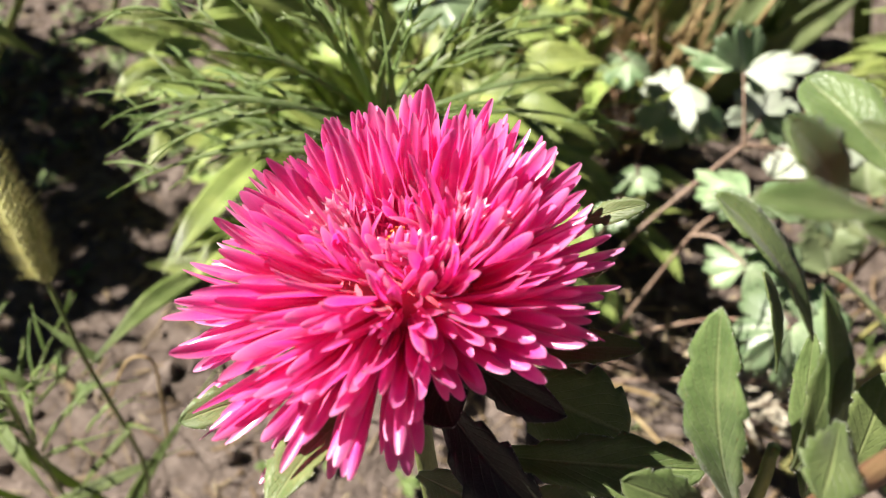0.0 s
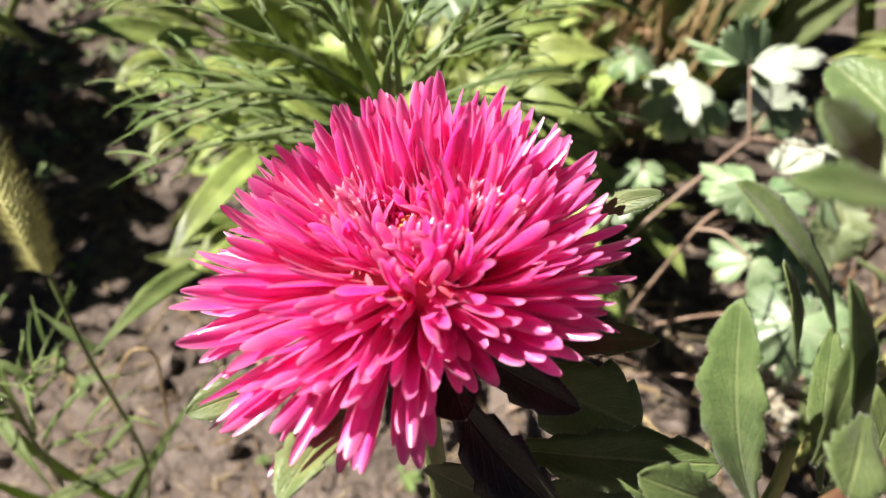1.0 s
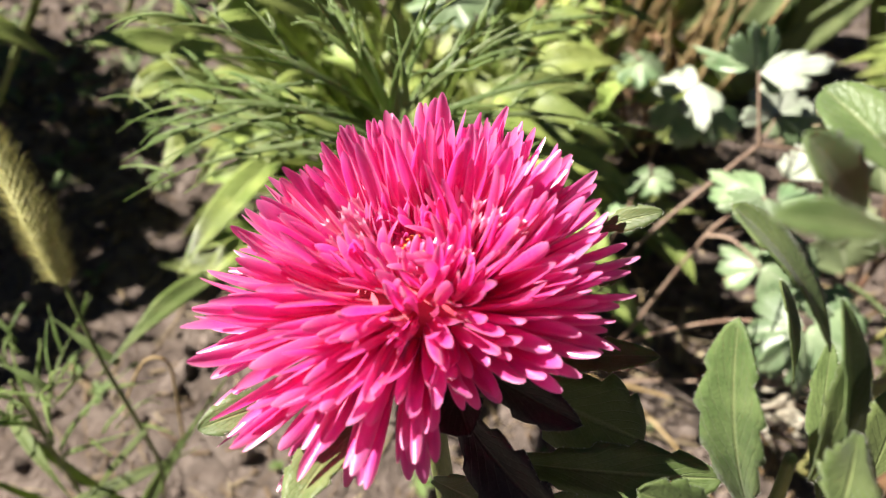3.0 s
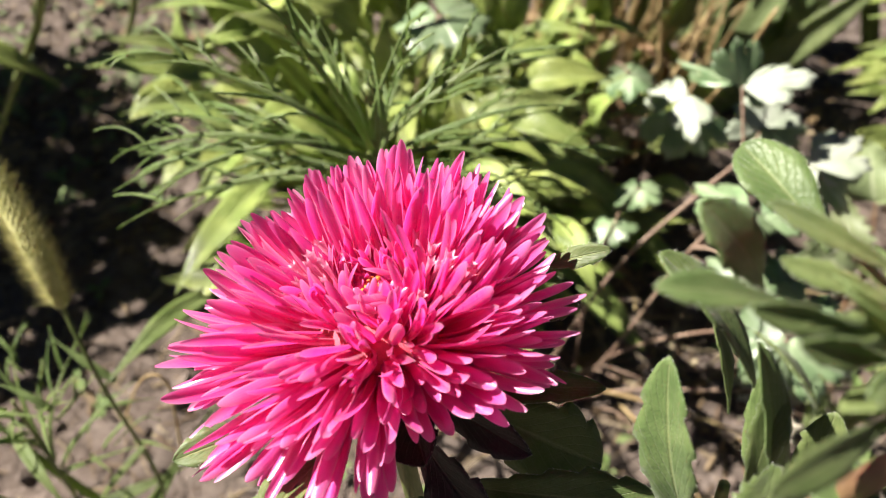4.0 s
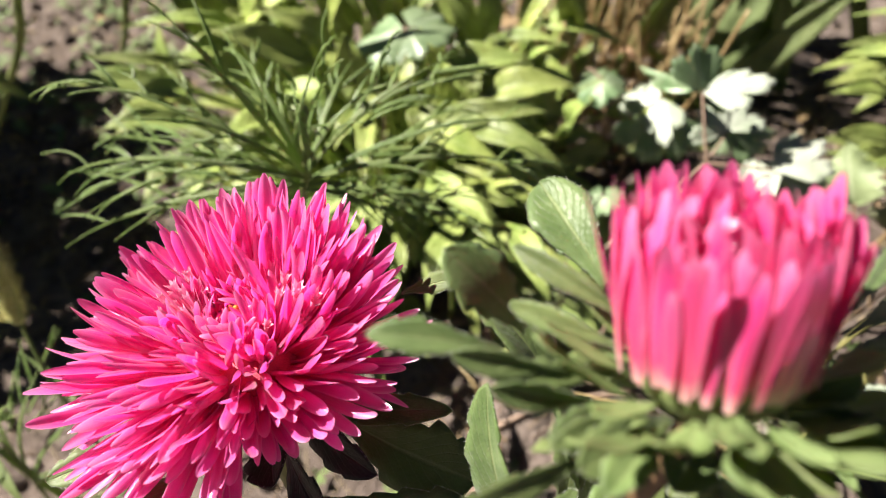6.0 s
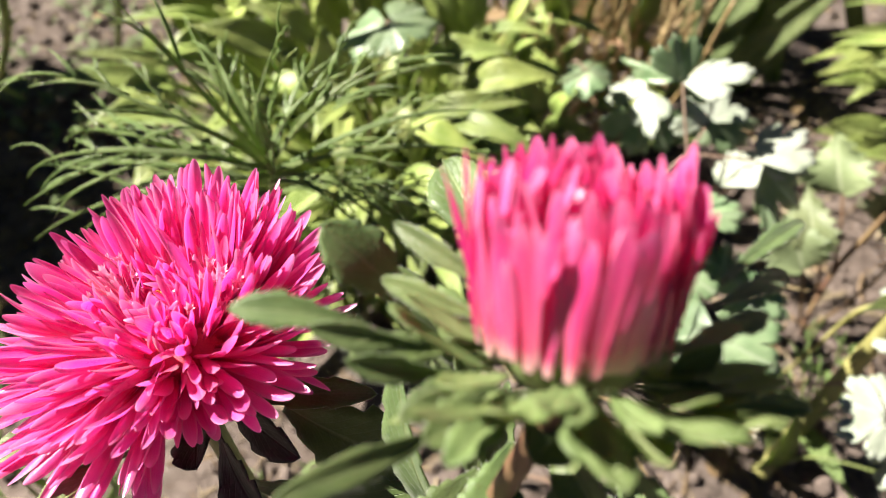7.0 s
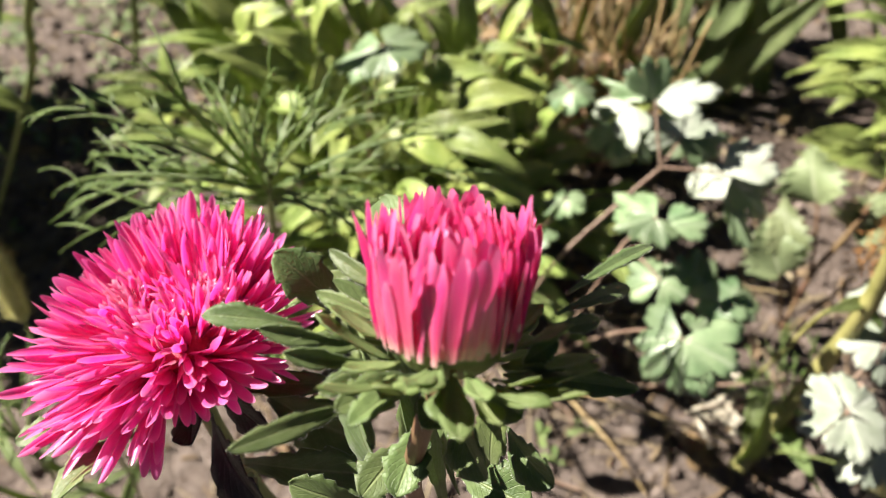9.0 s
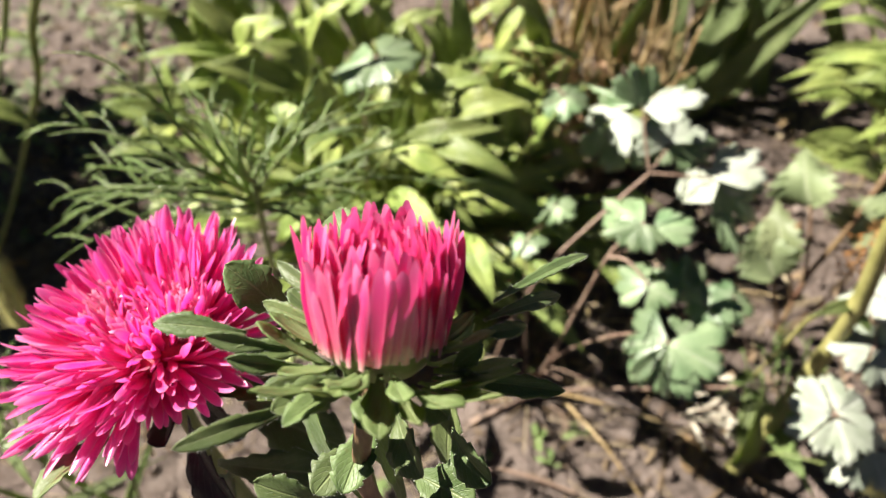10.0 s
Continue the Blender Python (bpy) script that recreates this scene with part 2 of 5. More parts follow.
bristle_mat.bsdf.inputs["Roughness"].default_value = 0.4
bristle_tone = bristle_mat.ramp(bristle_mat.n("NewGeometry").outputs["Random Per Island"], [(0.0, (0.55, 0.52, 0.22)), (1.0, (0.80, 0.76, 0.45))])
bristle_mat.put(bristle_mat.bsdf.inputs["Base Color"], bristle_tone)
bristle_mat.through_light(bristle_tone, 0.5)
BRISTLE = bristle_mat.m
RUSTY = island_material("rusty_tuft", [(0.0, (0.22, 0.09, 0.02)), (0.6, (0.40, 0.19, 0.05)), (1.0, (0.55, 0.33, 0.12))], 0.8)
HAIR = stalk_material("white_hair", (0.55, 0.58, 0.48), (0.75, 0.77, 0.68))
SOIL = soil_material("soil", 0.68)
CLOD = island_material("clod", [(0.0, (0.07, 0.05, 0.042)), (0.45, (0.15, 0.112, 0.095)), (0.9, (0.27, 0.21, 0.18))], 0.92)
LITTER = island_material("dry_litter", [(0.0, (0.14, 0.085, 0.05)), (0.5, (0.30, 0.21, 0.12)), (1.0, (0.50, 0.41, 0.27))], 0.75)
WEEDLING = island_material("weedling", [(0.0, (0.09, 0.15, 0.03)), (0.6, (0.18, 0.26, 0.07)), (1.0, (0.26, 0.30, 0.14))], 0.5)
DEAD_LEAF = leaf_material("dead_leaf", (0.20, 0.12, 0.06), (0.34, 0.22, 0.11), (0.30, 0.17, 0.06), "pinnate", (0.40, 0.30, 0.18), 0.7, 0.15, 0.4)

# ---- builders ----
UP = Vector((0, 0, 1))


def thing(name, base, label, category, group="", kind=""):
    ob = new(name)
    ob.location = base
    ob.empty_display_size = 0.02
    return tagged(ob, label, category, group, kind)


def root_of(ob):
    while ob.parent:
        ob = ob.parent
    return ob


def part(name, bm, material, parent, label="", smooth=True):
    """Links a bmesh in world coordinates as one mesh under a thing or a part."""
    bm.transform(Matrix.Translation(-root_of(parent).location))
    me = bpy.data.meshes.new(name)
    bm.to_mesh(me)
    bm.free()
    if smooth:
        me.shade_smooth()
    me.materials.append(material)
    ob = new(name, me)
    ob.parent = parent
    return tagged(ob, label) if label else ob


def curve_at(points, s):
    """A point on the smooth line through the points, s from 0 to 1."""
    n = len(points) - 1
    i = min(int(s * n), n - 1)
    f = s * n - i
    p0, p1, p2, p3 = points[max(i - 1, 0)], points[i], points[i + 1], points[min(i + 2, n)]
    return 0.5 * ((2 * p1) + (p2 - p0) * f + (2 * p0 - 5 * p1 + 4 * p2 - p3) * f * f + (3 * p1 - p0 - 3 * p2 + p3) * f ** 3)


def tube(bm, points, radius, end=None, steps=18, sides=8, knots=0.0):
    """A tapered round stem along a line, a little thicker at its knots."""
    points = [Vector(p) for p in points]
    end = radius * 0.6 if end is None else end
    rings, side = [], None
    for i in range(steps + 1):
        s = i / steps
        p = curve_at(points, s)
        d = (curve_at(points, min(s + 0.01, 1)) - curve_at(points, max(s - 0.01, 0))).normalized()
        side = (d.orthogonal() if side is None else side - d * side.dot(d)).normalized()
        other = d.cross(side)
        r = radius + (end - radius) * s
        if knots:
            r *= 1 + knots * max(0.0, math.cos(s * 2 * math.pi * 2.0)) ** 24
        rings.append([bm.verts.new(p + (side * math.cos(a) + other * math.sin(a)) * r) for a in (2 * math.pi * j / sides for j in range(sides))])
    for a, b in zip(rings, rings[1:]):
        for j in range(sides):
            bm.faces.new((a[j], a[(j + 1) % sides], b[(j + 1) % sides], b[j]))
    bm.faces.new(rings[0][::-1])
    bm.faces.new(rings[-1])


PROFILES = {
    "lance": lambda v: math.sin(math.pi * min(1, v ** 0.72)) ** 0.95 * (1 - 0.22 * v) + 0.06 * (1 - v),
    "spoon": lambda v: (0.16 + 0.84 * math.sin(math.pi * min(v, 0.80) ** 1.75) ** 0.85) * (1.0 if v < 0.66 else max(0.0, 1 - ((v - 0.66) / 0.34) ** 2.2) ** 0.62),
    "sword": lambda v: (0.75 + 0.25 * math.sin(math.pi * v)) * min(1.0, (1 - v) / 0.35) ** 0.8,
    "blade": lambda v: (0.55 + 0.45 * math.sin(math.pi * min(1, v + 0.2))) * min(1.0, (1 - v) / 0.5) ** 0.9,
    "heart": lambda v: min(1.0, v / 0.20) ** 0.55 * (1.0 if v < 0.25 else max(0.0, 1 - ((v - 0.25) / 0.75) ** 1.5)) * 1.02,
}


def blade(bm, base, tip, width, profile="lance", face=(0, 0, 1), arch=0.12, fold=0.25, wave=0.04, teeth=0.0, tooth_count=5, roll=0.0, rows=14, cols=6, rng=random):
    """One leaf blade from base to tip: arched, folded along its midrib, with a waved or toothed edge. It is a thin closed body."""
    base, tip, face = Vector(base), Vector(tip), Vector(face)
    chord = tip - base
    length = chord.length
    d0 = chord.normalized()
    up = (face - d0 * face.dot(d0))
    up = up.normalized() if up.length > 0.05 else d0.orthogonal().normalized()
    up = Matrix.Rotation(roll, 3, d0) @ up
    mid = base + chord * 0.5 + up * arch * length * 2
    shape, uvl = PROFILES[profile], bm.loops.layers.uv.verify()
    ph, grid = rng.uniform(0, 6.28), []
    for i in range(rows + 1):
        v = i / rows
        p = base * (1 - v) ** 2 + mid * 2 * v * (1 - v) + tip * v * v
        d = ((mid - base) * (1 - v) + (tip - mid) * v).normalized()
        n = (up - d * up.dot(d)).normalized()
        s = d.cross(n)
        half = max(width * 0.5 * shape(v), width * 0.012)
        line = []
        for j in range(cols + 1):
            u = j / cols * 2 - 1
            edge = 1.0
            if teeth and abs(u) > 0.8 and 0.15 < v < 0.95:
                edge += teeth * (1 - 2 * ((v * tooth_count) % 1.0))
            lift = abs(u) * fold * half + wave * width * math.sin(ph + v * 9 + u * 1.3) * abs(u)
            line.append((bm.verts.new(p + s * u * half * edge + n * lift), j / cols, v))
        grid.append(line)
    for a, b in zip(grid, grid[1:]):
        for j in range(cols):
            quad = (a[j], a[j + 1], b[j + 1], b[j])
            f = bm.faces.new([q[0] for q in quad])
            for loop, q in zip(f.loops, quad):
                loop[uvl].uv = (q[1], q[2])
    return length


def thin_body(bm, depth):
    """Gives a leaf surface its thickness."""
    bm.normal_update()
    geom = bmesh.ops.solidify(bm, geom=bm.faces[:], thickness=depth)
    return geom


def stalk(plant, points, radius, material=None, name="stem", end=None, label="", knots=0.0, steps=20):
    bm = bmesh.new()
    tube(bm, points, radius, end, steps, 8, knots)
    return part(name, bm, material or plant_stem[plant.name], plant, label)


plant_stem = {}


def aster_leaf(plant, base, tip, width, dark=False, **more):
    rng = random.Random(round(base[0] * 9000 + tip[1] * 7000 + tip[2] * 5000))
    bm = bmesh.new()
    sets = dict(profile="spoon", face=(-0.25, -0.5, 0.82), arch=rng.uniform(0.02, 0.10), fold=rng.uniform(0.15, 0.45), wave=0.035, teeth=0.15, tooth_count=rng.choice((4, 5, 6)), roll=rng.uniform(-0.35, 0.35), rows=30, cols=6, rng=rng)
    sets.update(more)
    blade(bm, base, tip, width * 0.98, **sets)
    bm.normal_update()
    rim = [e for e in bm.edges if len(e.link_faces) == 1]
    hairs = []
    for e in rim:
        away = (e.verts[0].co + e.verts[1].co) / 2 - e.link_faces[0].calc_center_median()
        if away.length < 1e-5:
            continue
        away.normalize()
        for _ in range(max(1, round(e.calc_length() / 0.0006))):
            p = e.verts[0].co.lerp(e.verts[1].co, rng.random())
            along = (e.verts[1].co - e.verts[0].co).normalized() * 0.00004
            hairs.append((p - along, p + along, p + away * rng.uniform(0.00025, 0.0006) + along * rng.uniform(-6, 6)))
    thin_body(bm, 0.00035)
    leaf = part("leaf", bm, SHADED_MAROON if dark else ASTER_GREEN, plant, "maroon-green leaf with the flower's shade in its colour" if dark else "")
    bm = bmesh.new()
    for tri in hairs:
        bm.faces.new([bm.verts.new(p) for p in tri])
    tagged(part("margin_hair", bm, HAIR, leaf, "short white hairs along the leaf margin"), kind="stuff")
    return leaf


def lily_leaf(plant, base, tip, width, petiole=True, loose=0.28):
    rng = random.Random(round(base[0] * 9000 + tip[1] * 7000 + tip[2] * 5000))
    bm = bmesh.new()
    base, tip = Vector(base), Vector(tip)
    blade(bm, base, tip, width * 1.10, "lance", (0.0, -0.25, 1.0), rng.uniform(0.06, 0.17), rng.uniform(0.2, 0.5), 0.07, roll=rng.uniform(-loose, loose), rows=18, cols=8, rng=rng)
    thin_body(bm, 0.0004)
    if petiole:
        foot = plant.location + Vector((rng.uniform(-0.03, 0.03), rng.uniform(-0.03, 0.03), -0.01))
        tube(bm, [foot, foot.lerp(base, 0.55) + Vector((0, 0, 0.02)), base, base.lerp(tip, 0.12)], 0.0022, 0.0012, 10, 6)
    return part("leaf", bm, LILY_GREEN, plant)


def grass_blade(plant, base, tip, width, face=(0.1, -0.4, 1.0), material=None):
    rng = random.Random(round(base[0] * 9000 + tip[1] * 7000))
    bm = bmesh.new()
    blade(bm, base, tip, width, "blade", face, rng.uniform(0.05, 0.14), 0.35, 0.03, roll=rng.uniform(-0.4, 0.4), rows=14, cols=4, rng=rng)
    thin_body(bm, 0.0003)
    return part("leaf", bm, material or GRASS_GREEN, plant)


def sword_leaf(plant, base, tip, width):
    rng = random.Random(round(base[0] * 9000 + tip[1] * 7000))
    bm = bmesh.new()
    base, tip = Vector(base), Vector(tip)
    if base.z > 0.01:
        base = base + (base - tip).normalized() * (base.z + 0.01)
        base.z = -0.005
    blade(bm, base, tip, width * 0.8, "sword", (rng.uniform(-1.3, 0.3), -0.7, 0.5), rng.uniform(0.0, 0.05), 0.3, 0.02, rows=14, cols=6, rng=rng)
    thin_body(bm, 0.0006)
    return part("leaf", bm, SWORD_GREEN, plant)


def toothed_leaf(plant, base, tip, width):
    rng = random.Random(round(base[0] * 9000 + tip[1] * 7000))
    bm = bmesh.new()
    blade(bm, base, tip, width, "heart", (-0.35, -0.7, 0.6), 0.10, 0.35, 0.10, 0.24, 7, rng.uniform(-0.25, 0.25), 56, 12, rng)
    thin_body(bm, 0.0004)
    return part("leaf", bm, TOOTH_GREEN, plant)


def fan_leaflet(bm, size, k, rng):
    """A fan-shaped, three-lobed leaflet that spreads from the origin along y."""
    uvl = bm.loops.layers.uv.verify()
    lobes = [rng.uniform(0.86, 1.06) for _ in range(3)]
    rings, spokes, grid = 6, 63, []
    for i in range(rings + 1):
        line = []
        for j in range(spokes + 1):
            w = j / spokes * 2 - 1
            a = w * radians(64)
            edge = size * (0.64 + 0.36 * abs(math.cos(1.5 * math.pi * w)) ** 0.45) * (0.90 + 0.10 * abs(math.cos(4.5 * math.pi * w)) ** 0.5) * lobes[min(int((w + 1) * 1.5), 2)]
            r = edge * (0.03 + 0.97 * i / rings)
            dome = -0.16 * size * (r / size) ** 2 + 0.05 * size * math.cos(w * 4.7 + k) * (r / size) + 0.012 * size * math.cos(w * 14 + 2 * k) * (r / size) ** 2
            line.append((bm.verts.new((math.sin(a) * r, math.cos(a) * r, dome)), 0.5 + w * 0.5, r / size))
        grid.append(line)
    for p, q in zip(grid, grid[1:]):
        for j in range(spokes):
            quad = (p[j], q[j], q[j + 1], p[j + 1])
            for loop, e in zip(bm.faces.new([e[0] for e in quad]).loops, quad):
                loop[uvl].uv = (e[1], e[2])
    bmesh.ops.recalc_face_normals(bm, faces=bm.faces[:])


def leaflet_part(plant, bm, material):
    part("leaflet", bm, material or COLUMBINE_GREEN, plant, "leaflet whitened by mildew and painted sun glare, with dark specks" if material else "")


def columbine_leaflet(plant, base, tip, width, face, material=None):
    """One leaflet from its stalk's end to its tip, turned towards face."""
    rng = random.Random(round(tip[0] * 9000 + tip[1] * 7000))
    base, tip = Vector(base), Vector(tip)
    along = tip - base
    size = along.length * 1.12
    along.normalize()
    side = along.cross(Vector(face)).normalized()
    bm = bmesh.new()
    fan_leaflet(bm, size, rng.randrange(3), rng)
    bm.transform(Matrix.Diagonal((width / (0.90 * size), 1, 1, 1)))
    thin_body(bm, 0.0003)
    turned = Matrix((side, along, side.cross(along))).transposed().to_4x4()
    bm.transform(Matrix.Translation(base) @ turned @ Matrix.Rotation(rng.uniform(-0.2, 0.2), 4, "Y"))
    leaflet_part(plant, bm, material)


def columbine_leaf(plant, centre, radius, turn, tilt, material=None):
    """Three leaflets on one petiole end; each leaflet is a part."""
    rng = random.Random(round(centre[0] * 9000 + centre[1] * 7000))
    basis = Matrix.Translation(centre) @ Euler((radians(tilt * 0.6 - 8), radians(tilt * 0.8), radians(turn))).to_matrix().to_4x4()
    for k in range(3):
        spin = radians(-118 + 118 * k + rng.uniform(-12, 12))
        pitch = radians(rng.uniform(-30, 12))
        bm = bmesh.new()
        fan_leaflet(bm, radius * rng.uniform(0.84, 1.02), k, rng)
        thin_body(bm, 0.0003)
        bm.transform(Matrix.Translation((0, radius * 0.06, 0)))
        bm.transform(basis @ Matrix.Rotation(spin, 4, "Z") @ Matrix.Rotation(pitch, 4, "X"))
        leaflet_part(plant, bm, material)


def frond(plant, base, tip):
    """A feathery leaf: an arched rib with forked thread-like lobes."""
    rng = random.Random(round(base[0] * 9000 + tip[0] * 8000 + tip[1] * 7000))
    bm = bmesh.new()
    base, tip = Vector(base), Vector(tip)
    length = (tip - base).length
    mid = base.lerp(tip, 0.5) + UP * length * rng.uniform(0.10, 0.34) + Vector((rng.uniform(-0.1, 0.1), rng.uniform(-0.1, 0.1), 0)) * length

    def at(s):
        return base * (1 - s) ** 2 + mid * 2 * s * (1 - s) + tip * s * s

    blade(bm, base, tip, 0.0020, "blade", (0.1, -0.5, 1), (mid - base.lerp(tip, 0.5)).length / length, 0.5, 0.0, rows=14, cols=2, rng=rng)
    thin_body(bm, 0.0004)
    rib = part("frond", bm, COSMOS_GREEN, plant)
    d = (tip - base).normalized()
    side = d.cross(UP).normalized()
    for s in (0.24, 0.38, 0.52, 0.66, 0.80, 0.90):
        for sign in (-1, 1):
            if rng.random() < 0.50:
                continue
            bm = bmesh.new()
            start = at(s + rng.uniform(-0.05, 0.05))
            reach = length * rng.uniform(0.30, 0.58) * (1.15 - s * 0.6)
            way = (d * rng.uniform(0.8, 1.1) + side * sign * rng.uniform(0.2, 0.65) + UP * rng.uniform(-0.4, 0.2)).normalized()
            end = start + way * reach
            bow = UP * rng.uniform(0.6, 1.0) + side * sign * rng.uniform(-0.2, 0.8)
            blade(bm, start, end, 0.0014, "blade", bow, rng.uniform(0.04, 0.18), 0.5, 0.0, rows=9, cols=2, rng=rng)
            if rng.random() < 0.45:
                fork = start.lerp(end, rng.uniform(0.35, 0.55)) + bow.normalized() * reach * 0.10
                twig_end = fork + (way + side * sign * rng.uniform(-0.7, 0.9) + UP * rng.uniform(-0.4, 0.3)).normalized() * reach * rng.uniform(0.35, 0.6)
                blade(bm, fork, twig_end, 0.0012, "blade", bow, rng.uniform(0.08, 0.25), 0.5, 0.0, rows=7, cols=2, rng=rng)
            thin_body(bm, 0.0004)
            part("lobe", bm, COSMOS_GREEN, rib)
    return rib


def petal_mesh(name, length, width, bend, hollow, material, rng, taper=0.84, wave=0.0, quill=1.7):
    """A quilled floret: rolled almost into a tube at its claw, opening towards a rounded tip. It lies along y, its open side up."""
    bm = bmesh.new()
    uvl = bm.loops.layers.uv.verify()
    rows, cols, grid = 13, 8, []
    twist, phase, swell = rng.uniform(-0.5, 0.5), rng.uniform(0, 6.28), rng.uniform(0.45, 0.65)
    for i in range(rows + 1):
        v = 1 - (1 - i / rows) ** 1.35
        a = bend * v
        if abs(bend) > 1e-3:
            y, z = length * math.sin(a) / bend, length * (1 - math.cos(a)) / bend
        else:
            y, z = length * v, 0.0
        w = width * 0.5 * (0.50 + 0.50 * min(1.0, v / swell) ** 0.8) * (1.0 if v < taper else max(0.03, 1 - ((v - taper) / (1 - taper)) ** 2) ** 0.5)
        curl = max(0.4, hollow * (quill - (quill - 0.75) * v))
        line = []
        for j in range(cols + 1):
            u = j / cols * 2 - 1
            ang = u * curl
            x = w * math.sin(ang) / max(math.sin(min(curl, 1.57)), 0.3)
            up = w * (1 - math.cos(ang)) * 0.95
            t = twist * v + wave * math.sin(v * 7 + phase)
            x, up = x * math.cos(t) - up * math.sin(t), x * math.sin(t) + up * math.cos(t)
            line.append((bm.verts.new((x, y - up * math.sin(a), z + up * math.cos(a))), j / cols, v))
        grid.append(line)
    for p, q in zip(grid, grid[1:]):
        for j in range(cols):
            quad = (p[j], p[j + 1], q[j + 1], q[j])
            f = bm.faces.new([e[0] for e in quad])
            for loop, e in zip(f.loops, quad):
                loop[uvl].uv = (e[1], e[2])
    me = bpy.data.meshes.new(name)
    bm.to_mesh(me)
    bm.free()
    me.shade_smooth()
    me.materials.append(material)
    return me


def set_petal(parent, mesh, name, origin, way, inner, scale=1.0, wide=1.0):
    """A petal as a part, from its claw along its way, its hollow face towards inner."""
    y = Vector(way).normalized()
    z = (Vector(inner) - y * Vector(inner).dot(y)).normalized()
    x = y.cross(z)
    m = Matrix((x, y, z)).transposed().to_4x4()
    m.translation = Vector(origin) - root_of(parent).location
    ob = new(name, mesh)
    ob.parent = parent
    ob.matrix_basis = m @ Matrix.Diagonal((scale * wide, scale, scale, 1))
    return ob


def dome(bm, centre, axis, radius, height, rings=8, sides=18, rough=0.0, rng=random):
    axis = Vector(axis).normalized()
    s = axis.orthogonal().normalized()
    o = axis.cross(s)
    prev = None
    for i in range(rings + 1):
        a = i / rings * math.pi / 2
        r, h = radius * math.cos(a), height * math.sin(a)
        ring = [bm.verts.new(Vector(centre) + (s * math.cos(b) + o * math.sin(b)) * max(r, radius * 0.02) * (1 + rng.uniform(-rough, rough)) + axis * h) for b in (2 * math.pi * j / sides for j in range(sides))]
        if prev:
            for j in range(sides):
                bm.faces.new((prev[j], prev[(j + 1) % sides], ring[(j + 1) % sides], ring[j]))
        prev = ring
    bm.faces.new(prev)

# ---- ground ----


def ground_height(x, y):
    p = Vector((x, y, 0.0))
    near = max(0.0, 1.0 - max(0.0, math.hypot(x - 0.15, y - 0.6) - 0.75) / 0.5)
    h = 0.018 * noise.noise(p * 5.0) + 0.008 * noise.noise(p * 17.0) + 0.006 * abs(noise.noise(p * 42.0 + Vector((3, 1, 0)))) + 0.0022 * noise.noise(p * 95.0)
    return h * near - 0.004


def axis_steps(centre, fine, reach, far):
    half, step, x = [0.0], fine, 0.0
    while x < far:
        step = fine if x < reach else step * 1.22
        x += step
        half.append(x)
    return [centre - v for v in half[:0:-1]] + [centre + v for v in half]


bm = bmesh.new()
xs, ys = axis_steps(0.12, 0.007, 0.75, 400.0), axis_steps(0.62, 0.007, 0.7, 400.0)
rows = [[bm.verts.new((x, y, ground_height(x, y))) for x in xs] for y in ys]
for a, b in zip(rows, rows[1:]):
    for i in range(len(xs) - 1):
        bm.faces.new((a[i], a[i + 1], b[i + 1], b[i]))
me = bpy.data.meshes.new("ground")
bm.to_mesh(me)
bm.free()
me.shade_smooth()
me.materials.append(SOIL)
tagged(new("ground", me), "dry crumbly grey-brown garden soil with shallow cracks", "soil", kind="structure")

# ---- the pink aster ----
rng = random.Random(4)
aster = thing("aster_plant", (0.200, 0.290, 0.0), "China aster with one open pink flower and one half-open head", "flower")
plant_stem["aster_plant"] = GREEN_STEM
stalk(aster, [(0.200, 0.290, -0.01), (0.194, 0.268, 0.16), (0.1895, 0.2575, 0.28), (0.1838, 0.2600, 0.345), (0.1805, 0.2690, 0.3820)], 0.0030, end=0.0026, label="hairy green stem")
stalk(aster, [(0.205, 0.285, -0.01), (0.232, 0.252, 0.18), (0.252, 0.238, 0.33), (0.2545, 0.2310, 0.397), (0.2600, 0.2300, 0.428), (0.2650, 0.2325, 0.4445)], 0.0024, RED_STEM, end=0.0019, label="reddish brown branch")
stalk(aster, [(0.236, 0.250, 0.22), (0.246, 0.240, 0.30), (0.250, 0.238, 0.36), (0.2495, 0.243, 0.385)], 0.0020, end=0.0012)

# open flower: crowded quilled florets on a low dome
HEAD, AXIS = Vector((0.1798, 0.2712, 0.3882)), Vector((-0.17, 0.22, 1.0)).normalized()
ax = Vector((0, 1, 0)).cross(AXIS).normalized()
ay = AXIS.cross(ax)
bm = bmesh.new()
dome(bm, HEAD, AXIS, 0.0150, 0.0060)
dome(bm, HEAD, -AXIS, 0.0150, 0.009)
flower = part("flower_head", bm, RECEPTACLE, aster, "crowded bright pink flower")
VARIETY = ((0.30, 1.0), (0.50, 1.4), (0.15, 0.9), (0.65, 1.6), (-0.15, 1.1), (0.40, 1.7), (0.22, 0.8), (0.0, 1.3), (0.8, 1.3), (0.55, 1.15))
kinds = [petal_mesh("petal", 1.0, 0.10, b, h, PINK, rng, rng.choice((0.66, 0.74, 0.82)), 0.10) for b, h in VARIETY]
curled = [petal_mesh("petal", 1.0, 0.10, b, h, PINK, rng, 0.76, 0.15) for b, h in ((1.0, 1.5), (1.3, 1.3), (0.7, 1.7), (1.6, 1.5), (-0.5, 1.2))]
reflexed = [petal_mesh("petal", 1.0, 0.10, b, h, PINK, rng, 0.74, 0.08) for b, h in ((-0.10, 1.2), (-0.30, 1.4), (0.05, 1.1), (-0.40, 1.3), (0.25, 1.3), (0.15, 1.5))]
